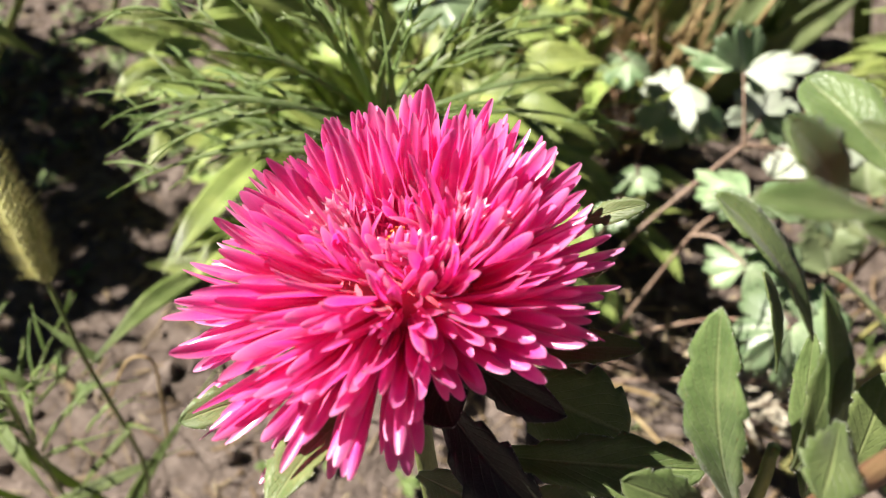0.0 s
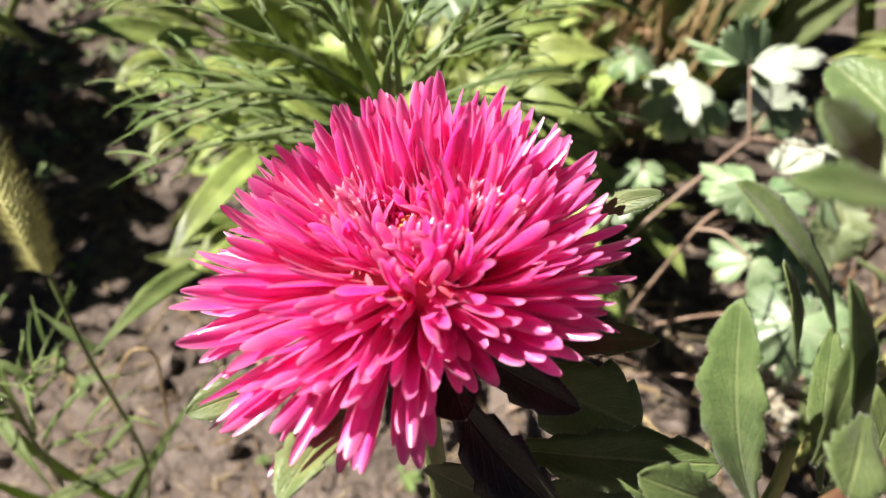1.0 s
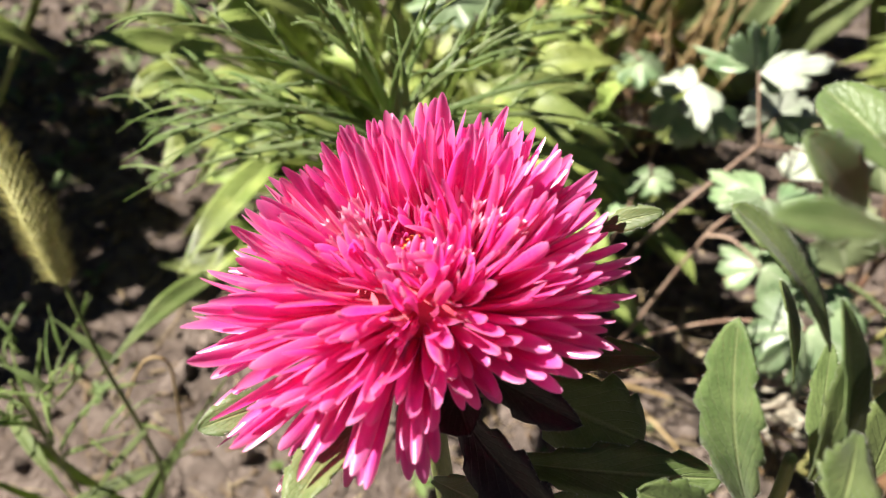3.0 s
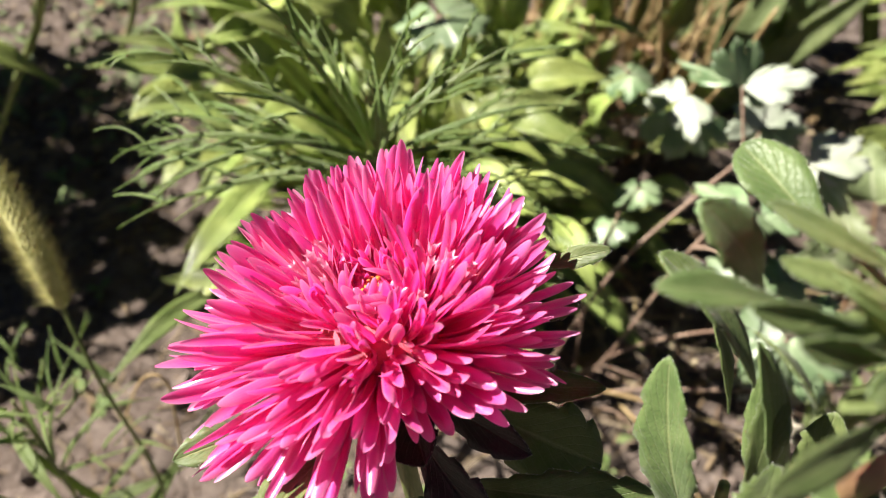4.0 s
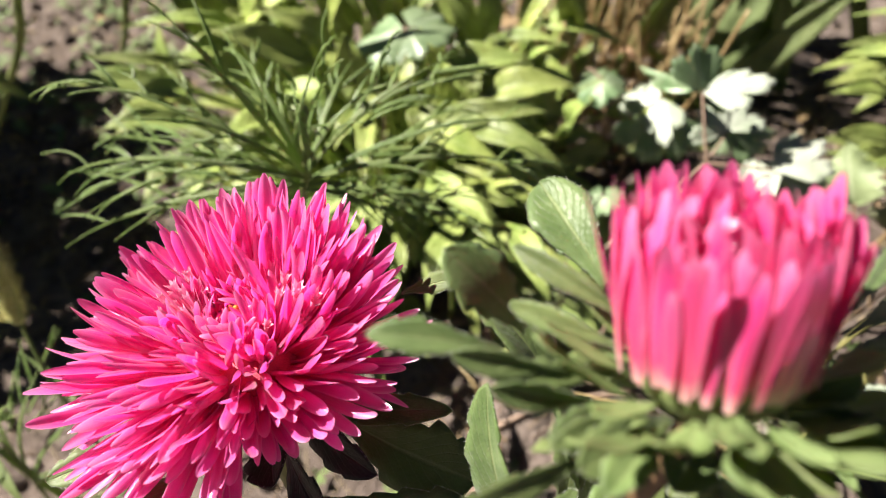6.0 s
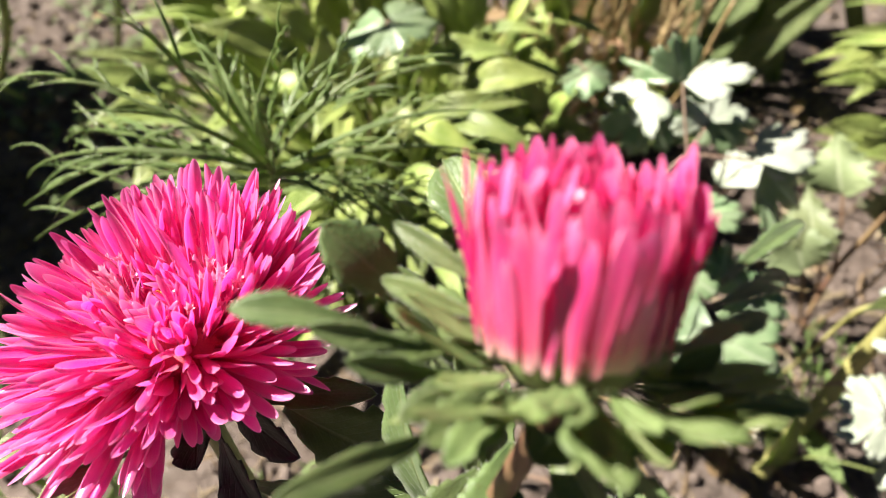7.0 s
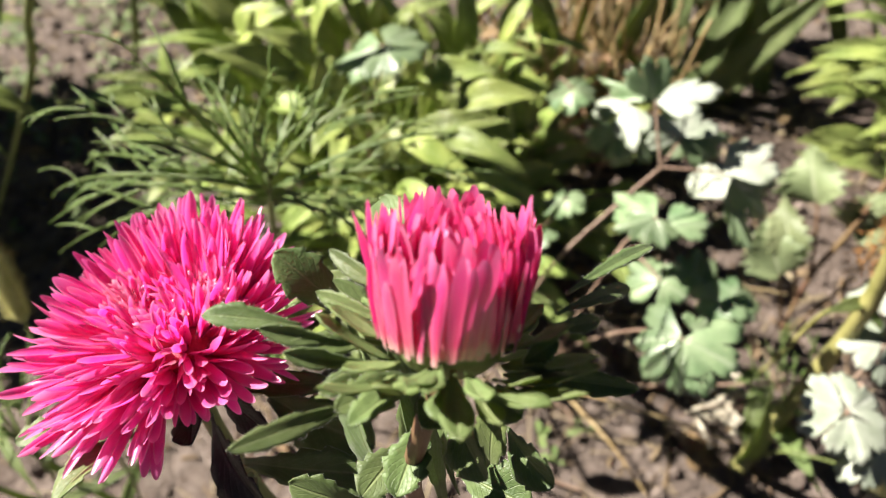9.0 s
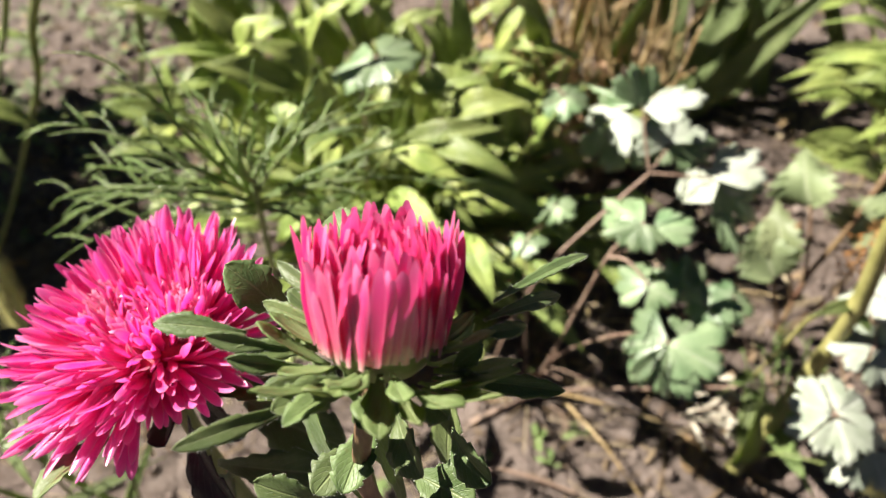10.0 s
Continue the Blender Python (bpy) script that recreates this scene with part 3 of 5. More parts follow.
REACH = (0.95, 1.01, 1.12, 1.15, 1.10, 1.04, 1.13, 1.25, 1.06, 0.90, 0.48, 0.92)  # length of the florets by direction, every 30 degrees
# count, seat radius, length, rise in degrees, what the rise gains at the back and loses at the front, width, looseness
WHORLS = (
    (150, (0.0140, 0.0125), (0.0300, 0.0290), (-2, 10), 32, 24, 0.0031, 6),
    (140, (0.0124, 0.0100), (0.0290, 0.0265), (14, 30), 32, 18, 0.0030, 7),
    (130, (0.0102, 0.0074), (0.0270, 0.0230), (32, 50), 20, 10, 0.0027, 9),
    (110, (0.0078, 0.0048), (0.0210, 0.0150), (50, 66), 12, 2, 0.0023, 13),
    (90, (0.0056, 0.0030), (0.0130, 0.0080), (60, 84), 4, 0, 0.0017, 24),
)
SINGLE, made, crowd_parts = 300, 0, []
for whorl, (count, seat, size, climb, back, front, width, loose) in enumerate(WHORLS):
    for i in range(count):
        g = (i + rng.random()) / count
        turn = i * 2.399963 + whorl * 0.7 + rng.uniform(-0.16, 0.16)
        out = ax * math.cos(turn) + ay * math.sin(turn)
        rise = radians(climb[0] + (climb[1] - climb[0]) * g + back * max(0.0, out.y) - front * max(0.0, -out.y) + 7 * out.x + rng.uniform(-1, 1) * loose)
        aside = AXIS.cross(out) * rng.uniform(-1, 1) * (0.10 + 0.03 * whorl)
        way = out * math.cos(rise) + AXIS * math.sin(rise) + aside
        inner = AXIS * math.cos(rise) - out * math.sin(rise) + AXIS.cross(out) * rng.uniform(-0.6, 0.6) * (1 + 0.5 * whorl)
        sector = math.degrees(turn) % 360 / 30
        share = REACH[int(sector)] + (REACH[(int(sector) + 1) % 12] - REACH[int(sector)]) * (sector % 1)
        share = 1 + (share - 1) * (1.0, 0.9, 0.6, 0.2, 0.0)[whorl]
        length = (size[0] + (size[1] - size[0]) * g) * share * (1 + max(0.0, out.y) * (0.0, 0.03, 0.12, -0.15, -0.30)[whorl]) * rng.uniform(0.88, 1.06)
        origin = HEAD + out * (seat[0] + (seat[1] - seat[0]) * g) + AXIS * (0.0013 * (whorl + g) - 0.0035)
        if whorl > 2:
            mesh = rng.choice(curled + kinds[:4])
        else:
            mesh = rng.choice(kinds)
            if rng.random() < (0.55 if out.y < 0.3 else 0.25):
                mesh, inner = rng.choice(reflexed), -inner
        ob = set_petal(flower, mesh, "petal", origin, way, inner, length, width / (0.10 * length) * rng.uniform(0.78, 1.22))
        made += 1
        if made > SINGLE:
            crowd_parts.append((ob.data, Matrix.Translation(aster.location) @ ob.matrix_basis))
            bpy.data.objects.remove(ob)
crowd = bmesh.new()
for source, m in crowd_parts:
    piece = source.copy()
    piece.transform(m)
    crowd.from_mesh(piece)
    bpy.data.meshes.remove(piece)
tagged(part("inner_petal", crowd, PINK, flower, "short crowded pink inner petals"), kind="stuff")
# short tubular florets with pale flared mouths between the inner petals
bm = bmesh.new()
uvl = bm.loops.layers.uv.verify()
rings = []
for v, r in ((0.0, 0.05), (0.55, 0.06), (0.8, 0.085), (0.92, 0.12)):
    rings.append([(bm.verts.new((r * math.cos(j * math.pi / 5), r * math.sin(j * math.pi / 5), v)), v) for j in range(10)])
rings.append([(bm.verts.new((0.20 * math.cos(j * math.pi / 5), 0.20 * math.sin(j * math.pi / 5), 1.0)) if j % 2 else rings[3][j][0], 1.0) for j in range(10)])
for p, q in zip(rings[:3], rings[1:4]):
    for j in range(10):
        quad = (p[j], p[(j + 1) % 10], q[(j + 1) % 10], q[j])
        for loop, e in zip(bm.faces.new([e[0] for e in quad]).loops, quad):
            loop[uvl].uv = (0.5, e[1])
for j in range(1, 10, 2):
    lobe = (rings[3][j - 1], rings[3][j], rings[3][(j + 1) % 10], rings[4][j])
    for loop, e in zip(bm.faces.new([lobe[0][0], lobe[1][0], lobe[3][0]]).loops, lobe):
        loop[uvl].uv = (0.5, 1.0)
    for loop, e in zip(bm.faces.new([lobe[1][0], lobe[2][0], lobe[3][0]]).loops, lobe):
        loop[uvl].uv = (0.5, 1.0)
floret_mesh = bpy.data.meshes.new("disc_floret")
bm.to_mesh(floret_mesh)
bm.free()
floret_mesh.materials.append(FLORET)
for i in range(110):
    turn, r = rng.uniform(0, 6.283), 0.0035 + 0.0095 * math.sqrt(rng.random())
    out = ax * math.cos(turn) + ay * math.sin(turn)
    way = (AXIS + out * (r / 0.013) + ax * rng.uniform(-0.2, 0.2) + ay * rng.uniform(-0.2, 0.2)).normalized()
    if out.y < -0.35:
        continue
    high = rng.uniform(0.0095, 0.0140) * (1.12 if out.y > 0 else 0.95)
    m = way.to_track_quat("Z", "Y").to_matrix().to_4x4()
    m.translation = HEAD + out * r + AXIS * 0.003 - aster.location
    floret = new("disc_floret", floret_mesh)
    floret.parent = flower
    floret.matrix_basis = m @ Matrix.Rotation(rng.uniform(0, 6), 4, "Z") @ Matrix.Diagonal((high * rng.uniform(0.40, 0.60), high * rng.uniform(0.40, 0.60), high, 1))
bm = bmesh.new()
for i in range(16):
    a, r = i * 2.4, 0.0026 * math.sqrt(i / 16)
    p = HEAD + AXIS * 0.0045 + (ax * math.cos(a) + ay * math.sin(a)) * r
    tube(bm, [p, p + AXIS * 0.003, p + AXIS * rng.uniform(0.004, 0.0065)], 0.0005, 0.0006, 4, 5)
part("disc", bm, DISC, flower, "yellow-orange disc florets")
for i in range(16):
    a = i * 2 * math.pi / 16 + rng.uniform(-0.15, 0.15)
    out = ax * math.cos(a) + ay * math.sin(a)
    bm = bmesh.new()
    start = HEAD - AXIS * 0.0055 + out * 0.011
    blade(bm, start, start + out * rng.uniform(0.009, 0.014) - AXIS * rng.uniform(0.0, 0.005), 0.0050, "spoon", AXIS, -0.05, 0.3, 0.04, rows=8, cols=4, rng=rng)
    thin_body(bm, 0.0003)
    part("bract", bm, ASTER_GREEN, flower)

# half-open head: a cup of upright petals that leans back
BUD, BAXIS = Vector((0.2660, 0.2373, 0.4489)), Vector((0.0, 0.60, 0.80)).normalized()
bx = Vector((1, 0, 0))
by = BAXIS.cross(bx)
bm = bmesh.new()
dome(bm, BUD + BAXIS * 0.001, BAXIS, 0.0098, 0.003)
dome(bm, BUD + BAXIS * 0.001, -BAXIS, 0.0098, 0.007)
bud = part("bud_head", bm, BRACT_GREEN, aster, "half-open pink flower head")
bkinds = [petal_mesh("bud_petal", 1.0, w, b, h, BUD_PINK, rng, tp, 0.10, 1.4) for w, b, h, tp in ((0.140, 0.45, 0.40, 0.62), (0.150, 0.30, 0.5, 0.68), (0.125, 0.50, 0.45, 0.60), (0.145, 0.15, 0.6, 0.70), (0.135, 0.05, 0.4, 0.62), (0.140, 0.35, 0.5, 0.55), (0.125, 0.25, 0.6, 0.65), (0.135, -0.10, 0.5, 0.60))]
for i in range(300):
    ring = min(i // 66, 4)
    a = i * 2 * math.pi / (66, 66, 66, 66, 36)[ring] + rng.uniform(-0.10, 0.10)
    out = bx * math.cos(a) + by * math.sin(a)
    side = BAXIS.cross(out)
    rise = radians((77, 80, 82, 84, 85)[ring] + rng.uniform(-2.5, 5))
    way = out * math.cos(rise) + BAXIS * math.sin(rise) + side * rng.uniform(-0.11, 0.11)
    origin = BUD + out * (0.0116, 0.0102, 0.0084, 0.0060, 0.0032)[ring] * rng.uniform(0.96, 1.04) + BAXIS * rng.uniform(0.0, 0.002)
    set_petal(bud, rng.choice(bkinds), "petal", origin, way, -out + side * rng.uniform(-0.45, 0.45), (0.0212, 0.0222, 0.0218, 0.0212, 0.0204)[ring] * rng.uniform(0.76, 1.12) * (1 - 0.26 * max(0.0, -math.sin(a)) * rng.uniform(0.4, 1.2)), rng.uniform(0.75, 1.3))
for i in range(38):
    a = i * 2.399963
    out = bx * math.cos(a) + by * math.sin(a)
    bm = bmesh.new()
    start = BUD - BAXIS * rng.uniform(0.0, 0.006) + out * 0.0095
    reach = rng.uniform(0.008, 0.020)
    blade(bm, start, start + out * reach * rng.uniform(0.7, 1.0) + BAXIS * reach * rng.uniform(-0.3, 0.5), rng.uniform(0.004, 0.006), "spoon", BAXIS, -0.08, 0.3, 0.05, rows=8, cols=4, rng=rng)
    thin_body(bm, 0.0003)
    part("bract", bm, BRACT_GREEN, bud)
# leaves under the open flower and on the side shoot
aster_leaf(aster, (0.2501, 0.2374, 0.3630), (0.2360, 0.2572, 0.4059), 0.0122, face=(-0.7, -0.6, 0.4), roll=0.0)
aster_leaf(aster, (0.2579, 0.2378, 0.3628), (0.2477, 0.2538, 0.4178), 0.0065, face=(0.8, -0.5, 0.35))
aster_leaf(aster, (0.2510, 0.2535, 0.4045), (0.2317, 0.2682, 0.4216), 0.0098, face=(0.8, -0.5, 0.35))
aster_leaf(aster, (0.2510, 0.2562, 0.3886), (0.2456, 0.2679, 0.4036), 0.0043, face=(0.8, -0.5, 0.35))
aster_leaf(aster, (0.2612, 0.2424, 0.3664), (0.2564, 0.2614, 0.3950), 0.0056, face=(-0.7, -0.6, 0.4))
aster_leaf(aster, (0.2405, 0.2337, 0.3762), (0.2221, 0.2337, 0.3851), 0.0094)
aster_leaf(aster, (0.1969, 0.2493, 0.3568), (0.2421, 0.2446, 0.3694), 0.0128)
aster_leaf(aster, (0.1980, 0.2713, 0.3553), (0.2322, 0.2615, 0.3477), 0.0218)
aster_leaf(aster, (0.1890, 0.2650, 0.3702), (0.2279, 0.2618, 0.3844), 0.0072)
# dark=True: shade below the head is painted into these three leaves
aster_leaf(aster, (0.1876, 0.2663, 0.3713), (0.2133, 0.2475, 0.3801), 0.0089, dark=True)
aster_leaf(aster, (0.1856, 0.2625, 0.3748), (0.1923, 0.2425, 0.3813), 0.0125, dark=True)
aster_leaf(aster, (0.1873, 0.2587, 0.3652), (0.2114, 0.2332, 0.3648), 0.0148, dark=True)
aster_leaf(aster, (0.1733, 0.2497, 0.3717), (0.1623, 0.2241, 0.3812), 0.0106)
aster_leaf(aster, (0.1582, 0.2533, 0.3691), (0.1396, 0.2406, 0.3755), 0.0079)
aster_leaf(aster, (0.2125, 0.2920, 0.3841), (0.2282, 0.2904, 0.3948), 0.0053)
aster_leaf(aster, (0.2101, 0.2769, 0.3849), (0.2213, 0.2776, 0.3912), 0.0042)
aster_leaf(aster, (0.1838, 0.2544, 0.3295), (0.2006, 0.2421, 0.3442), 0.0119)
aster_leaf(aster, (0.2068, 0.2501, 0.3246), (0.2353, 0.2465, 0.3456), 0.0133)
aster_leaf(aster, (0.2697, 0.2458, 0.3686), (0.2707, 0.2572, 0.3907), 0.0096, face=(-0.7, -0.6, 0.4))
aster_leaf(aster, (0.2514, 0.2382, 0.3863), (0.2531, 0.2520, 0.4103), 0.0064)
# leaves round the half-open head
aster_leaf(aster, (0.2395, 0.2379, 0.4497), (0.2226, 0.2366, 0.4533), 0.0048)
aster_leaf(aster, (0.2478, 0.2355, 0.4493), (0.2335, 0.2347, 0.4530), 0.0038)
aster_leaf(aster, (0.2555, 0.2615, 0.4330), (0.2434, 0.2815, 0.4358), 0.0108, face=(-0.3, -0.2, 1.0), roll=0.0, teeth=0.05)
aster_leaf(aster, (0.2424, 0.2502, 0.4361), (0.2303, 0.2532, 0.4504), 0.0096, face=(0.8, -0.5, 0.35))
aster_leaf(aster, (0.2567, 0.2461, 0.4465), (0.2402, 0.2559, 0.4487), 0.0034)
aster_leaf(aster, (0.2545, 0.2416, 0.4470), (0.2401, 0.2460, 0.4485), 0.0035)
aster_leaf(aster, (0.2513, 0.2331, 0.4469), (0.2387, 0.2309, 0.4519), 0.0039)
aster_leaf(aster, (0.2559, 0.2314, 0.4476), (0.2463, 0.2245, 0.4509), 0.0035)
aster_leaf(aster, (0.2518, 0.2280, 0.4427), (0.2335, 0.2140, 0.4491), 0.0043)
aster_leaf(aster, (0.2603, 0.2308, 0.4465), (0.2526, 0.2193, 0.4511), 0.0055)
aster_leaf(aster, (0.2431, 0.2487, 0.4283), (0.2516, 0.2379, 0.4249), 0.0060, face=(0.8, -0.5, 0.35))
aster_leaf(aster, (0.2855, 0.2491, 0.4486), (0.3028, 0.2718, 0.4357), 0.0034)
aster_leaf(aster, (0.2840, 0.2450, 0.4482), (0.2975, 0.2584, 0.4387), 0.0034)
aster_leaf(aster, (0.2821, 0.2415, 0.4483), (0.2917, 0.2461, 0.4453), 0.0032)
aster_leaf(aster, (0.2788, 0.2376, 0.4431), (0.2844, 0.2391, 0.4486), 0.0042)
aster_leaf(aster, (0.2767, 0.2362, 0.4423), (0.2854, 0.2330, 0.4461), 0.0042)
aster_leaf(aster, (0.2617, 0.2338, 0.4428), (0.2497, 0.2220, 0.4507), 0.0075)
aster_leaf(aster, (0.2573, 0.2350, 0.4444), (0.2460, 0.2263, 0.4495), 0.0039)
aster_leaf(aster, (0.2543, 0.2374, 0.4468), (0.2388, 0.2331, 0.4509), 0.0042)
aster_leaf(aster, (0.2727, 0.2351, 0.4370), (0.2791, 0.2274, 0.4427), 0.0071)
aster_leaf(aster, (0.2679, 0.2358, 0.4344), (0.2620, 0.2254, 0.4399), 0.0081)
aster_leaf(aster, (0.2647, 0.2371, 0.4253), (0.2727, 0.2230, 0.4253), 0.0096)
aster_leaf(aster, (0.2588, 0.2392, 0.4151), (0.2547, 0.2219, 0.4151), 0.0091)
aster_leaf(aster, (0.2755, 0.2412, 0.4329), (0.2994, 0.2395, 0.4333), 0.0044, face=(-0.5, -0.3, 0.8))
aster_leaf(aster, (0.2526, 0.2391, 0.4033), (0.2457, 0.2246, 0.4060), 0.0097)
aster_leaf(aster, (0.2752, 0.2396, 0.4122), (0.2851, 0.2278, 0.4138), 0.0091)
aster_leaf(aster, (0.2653, 0.2350, 0.3975), (0.2807, 0.2275, 0.4015), 0.0134)

# ---- the broad-leaved clump ----
lily = thing("plantain_lily", (0.130, 0.640, 0.0), "clump of bright yellow-green pointed leaves with parallel veins", "plant")
lily_leaf(lily, (0.1707, 0.5399, 0.2070), (0.2273, 0.5180, 0.1962), 0.0208)
lily_leaf(lily, (0.1974, 0.5549, 0.2000), (0.2612, 0.5246, 0.1939), 0.0179)
lily_leaf(lily, (0.1747, 0.5150, 0.2512), (0.1838, 0.4887, 0.2409), 0.0154)
lily_leaf(lily, (0.1735, 0.5602, 0.1966), (0.2488, 0.5639, 0.2088), 0.0167)
lily_leaf(lily, (0.2044, 0.5953, 0.1919), (0.2681, 0.5945, 0.2032), 0.0223)
lily_leaf(lily, (0.1723, 0.6246, 0.1966), (0.2364, 0.6202, 0.2049), 0.0205)
lily_leaf(lily, (0.2068, 0.6680, 0.1848), (0.2631, 0.6560, 0.1886), 0.0108)
lily_leaf(lily, (0.2398, 0.7011, 0.1781), (0.2993, 0.6833, 0.1766), 0.0158)
lily_leaf(lily, (0.1463, 0.6685, 0.2118), (0.1946, 0.6813, 0.2244), 0.0125)
lily_leaf(lily, (0.1943, 0.7211, 0.1783), (0.2427, 0.7338, 0.2038), 0.0134)
lily_leaf(lily, (0.1020, 0.6114, 0.2278), (0.1327, 0.6202, 0.2802), 0.0122)
lily_leaf(lily, (0.1306, 0.5483, 0.2357), (0.1271, 0.5562, 0.2690), 0.0225)
lily_leaf(lily, (0.0819, 0.6184, 0.1988), (0.0168, 0.5993, 0.2370), 0.0267)
lily_leaf(lily, (0.0911, 0.6361, 0.1980), (0.0421, 0.6324, 0.2320), 0.0212)
lily_leaf(lily, (0.0129, 0.6727, 0.1928), (0.0652, 0.6734, 0.2208), 0.0309)
lily_leaf(lily, (-0.0365, 0.6941, 0.1820), (-0.1123, 0.6951, 0.2258), 0.0168)
lily_leaf(lily, (0.0088, 0.6921, 0.1833), (-0.0429, 0.7125, 0.2244), 0.0215)
lily_leaf(lily, (-0.0132, 0.6232, 0.1848), (-0.0884, 0.6007, 0.2095), 0.0110)
lily_leaf(lily, (-0.0197, 0.6029, 0.1829), (-0.0998, 0.5752, 0.2045), 0.0189)
lily_leaf(lily, (0.0087, 0.6760, 0.1834), (-0.0736, 0.6446, 0.2025), 0.0115)
lily_leaf(lily, (0.0081, 0.5751, 0.2064), (-0.0267, 0.5577, 0.2132), 0.0161)
lily_leaf(lily, (0.0398, 0.6027, 0.1956), (-0.0043, 0.5919, 0.2228), 0.0209)
lily_leaf(lily, (0.0809, 0.5640, 0.2204), (0.1109, 0.5497, 0.2151), 0.0201)
lily_leaf(lily, (0.1374, 0.5630, 0.2200), (0.1296, 0.5408, 0.2168), 0.0110)
lily_leaf(lily, (0.1419, 0.5298, 0.2313), (0.1277, 0.4957, 0.2330), 0.0169)
lily_leaf(lily, (0.1800, 0.4975, 0.2098), (0.2216, 0.4563, 0.2194), 0.0177)
lily_leaf(lily, (0.1147, 0.4590, 0.2063), (0.1446, 0.4653, 0.2308), 0.0177)
lily_leaf(lily, (0.2332, 0.4710, 0.2026), (0.2554, 0.4225, 0.1976), 0.0158)
lily_leaf(lily, (0.2117, 0.5449, 0.1627), (0.2771, 0.5199, 0.1670), 0.0209)
lily_leaf(lily, (0.1406, 0.5267, 0.2291), (0.1493, 0.4665, 0.2307), 0.0108)
lily_leaf(lily, (0.0780, 0.5447, 0.2054), (0.0493, 0.5062, 0.2199), 0.0197)
lily_leaf(lily, (0.0120, 0.5502, 0.1985), (-0.0373, 0.5219, 0.2128), 0.0165)
lily_leaf(lily, (0.0249, 0.6192, 0.2122), (-0.0073, 0.5848, 0.2177), 0.0191)
lily_leaf(lily, (0.1064, 0.7041, 0.2103), (0.1476, 0.7065, 0.2291), 0.0278)
lily_leaf(lily, (0.1724, 0.6471, 0.2018), (0.1668, 0.6563, 0.2365), 0.0217)
lily_leaf(lily, (0.1878, 0.6340, 0.1616), (0.2172, 0.6773, 0.1900), 0.0210)
lily_leaf(lily, (0.1391, 0.6148, 0.1832), (0.1637, 0.6459, 0.2027), 0.0221)
lily_leaf(lily, (0.0529, 0.7065, 0.1981), (0.1151, 0.7163, 0.2182), 0.0287)
lily_leaf(lily, (0.0606, 0.5009, 0.1898), (0.0302, 0.4052, 0.1913), 0.0190)
lily_leaf(lily, (0.0512, 0.4553, 0.1662), (0.0314, 0.4206, 0.1651), 0.0130)
lily_leaf(lily, (-0.0695, 0.6599, 0.1213), (-0.1026, 0.6196, 0.1164), 0.0270)
lily_leaf(lily, (-0.0277, 0.5796, 0.1306), (-0.0450, 0.5411, 0.1262), 0.0203)
lily_leaf(lily, (0.0195, 0.5723, 0.1474), (-0.0043, 0.5079, 0.1481), 0.0153)
lily_leaf(lily, (0.1879, 0.6453, 0.1182), (0.2590, 0.6132, 0.1391), 0.0214)
lily_leaf(lily, (0.2282, 0.6820, 0.1455), (0.2703, 0.6629, 0.1530), 0.0261)
lily_leaf(lily, (0.2140, 0.6071, 0.1371), (0.2507, 0.5800, 0.1384), 0.0203)
rng = random.Random(8)
for i in range(200):
    a, r = rng.uniform(0, 6.283), rng.uniform(0.02, 0.17)
    foot = Vector((0.140 + 1.1 * r * math.cos(a), 0.635 + 0.8 * r * math.sin(a), rng.uniform(0.02, 0.10)))
    reach = rng.uniform(0.05, 0.085)
    b = a + rng.uniform(-0.7, 0.7)
    tip = foot + Vector((math.cos(b) * reach, math.sin(b) * reach, rng.uniform(-0.03, 0.03)))
    if tip.z < 0.015 or (tip - Vector((0.13, 0.42, 0.1))).length < 0.07:
        continue
    lily_leaf(lily, foot, tip, rng.uniform(0.015, 0.023), loose=0.7)

for i in range(110):
    p = Vector((rng.uniform(-0.06, 0.27), rng.uniform(0.64, 0.80), rng.uniform(0.06, 0.17)))
    lean = Vector((rng.uniform(-0.04, 0.04), rng.uniform(-0.03, 0.04), rng.uniform(0.04, 0.085)))
    lily_leaf(lily, p, p + lean, rng.uniform(0.015, 0.023), loose=0.7)

lily_small = thing("plantain_lily", (0.60, 0.76, 0.0), "smaller clump of light green pointed leaves", "plant")
lily_leaf(lily_small, (0.5758, 0.8039, 0.0817), (0.4730, 0.7524, 0.1022), 0.0145)
lily_leaf(lily_small, (0.5769, 0.7954, 0.1007), (0.4970, 0.7740, 0.1143), 0.0133)
lily_leaf(lily_small, (0.5895, 0.8232, 0.0942), (0.5108, 0.8061, 0.1240), 0.0136)
lily_leaf(lily_small, (0.5692, 0.7490, 0.0649), (0.4870, 0.7322, 0.0958), 0.0183)
lily_leaf(lily_small, (0.5565, 0.7168, 0.0548), (0.4828, 0.7004, 0.0711), 0.0293)
lily_leaf(lily_small, (0.5674, 0.7033, 0.0415), (0.4842, 0.6928, 0.0646), 0.0202)
lily_leaf(lily_small, (0.5601, 0.6793, 0.0499), (0.5070, 0.6722, 0.0690), 0.0215)
lily_leaf(lily_small, (0.5841, 0.7571, 0.0682), (0.5345, 0.7509, 0.0872), 0.0154)
lily_leaf(lily_small, (0.5971, 0.8499, 0.0879), (0.5304, 0.8453, 0.1252), 0.0183)
lily_leaf(lily_small, (0.5881, 0.7778, 0.0839), (0.5287, 0.7651, 0.1000), 0.0184)

rng = random.Random(15)
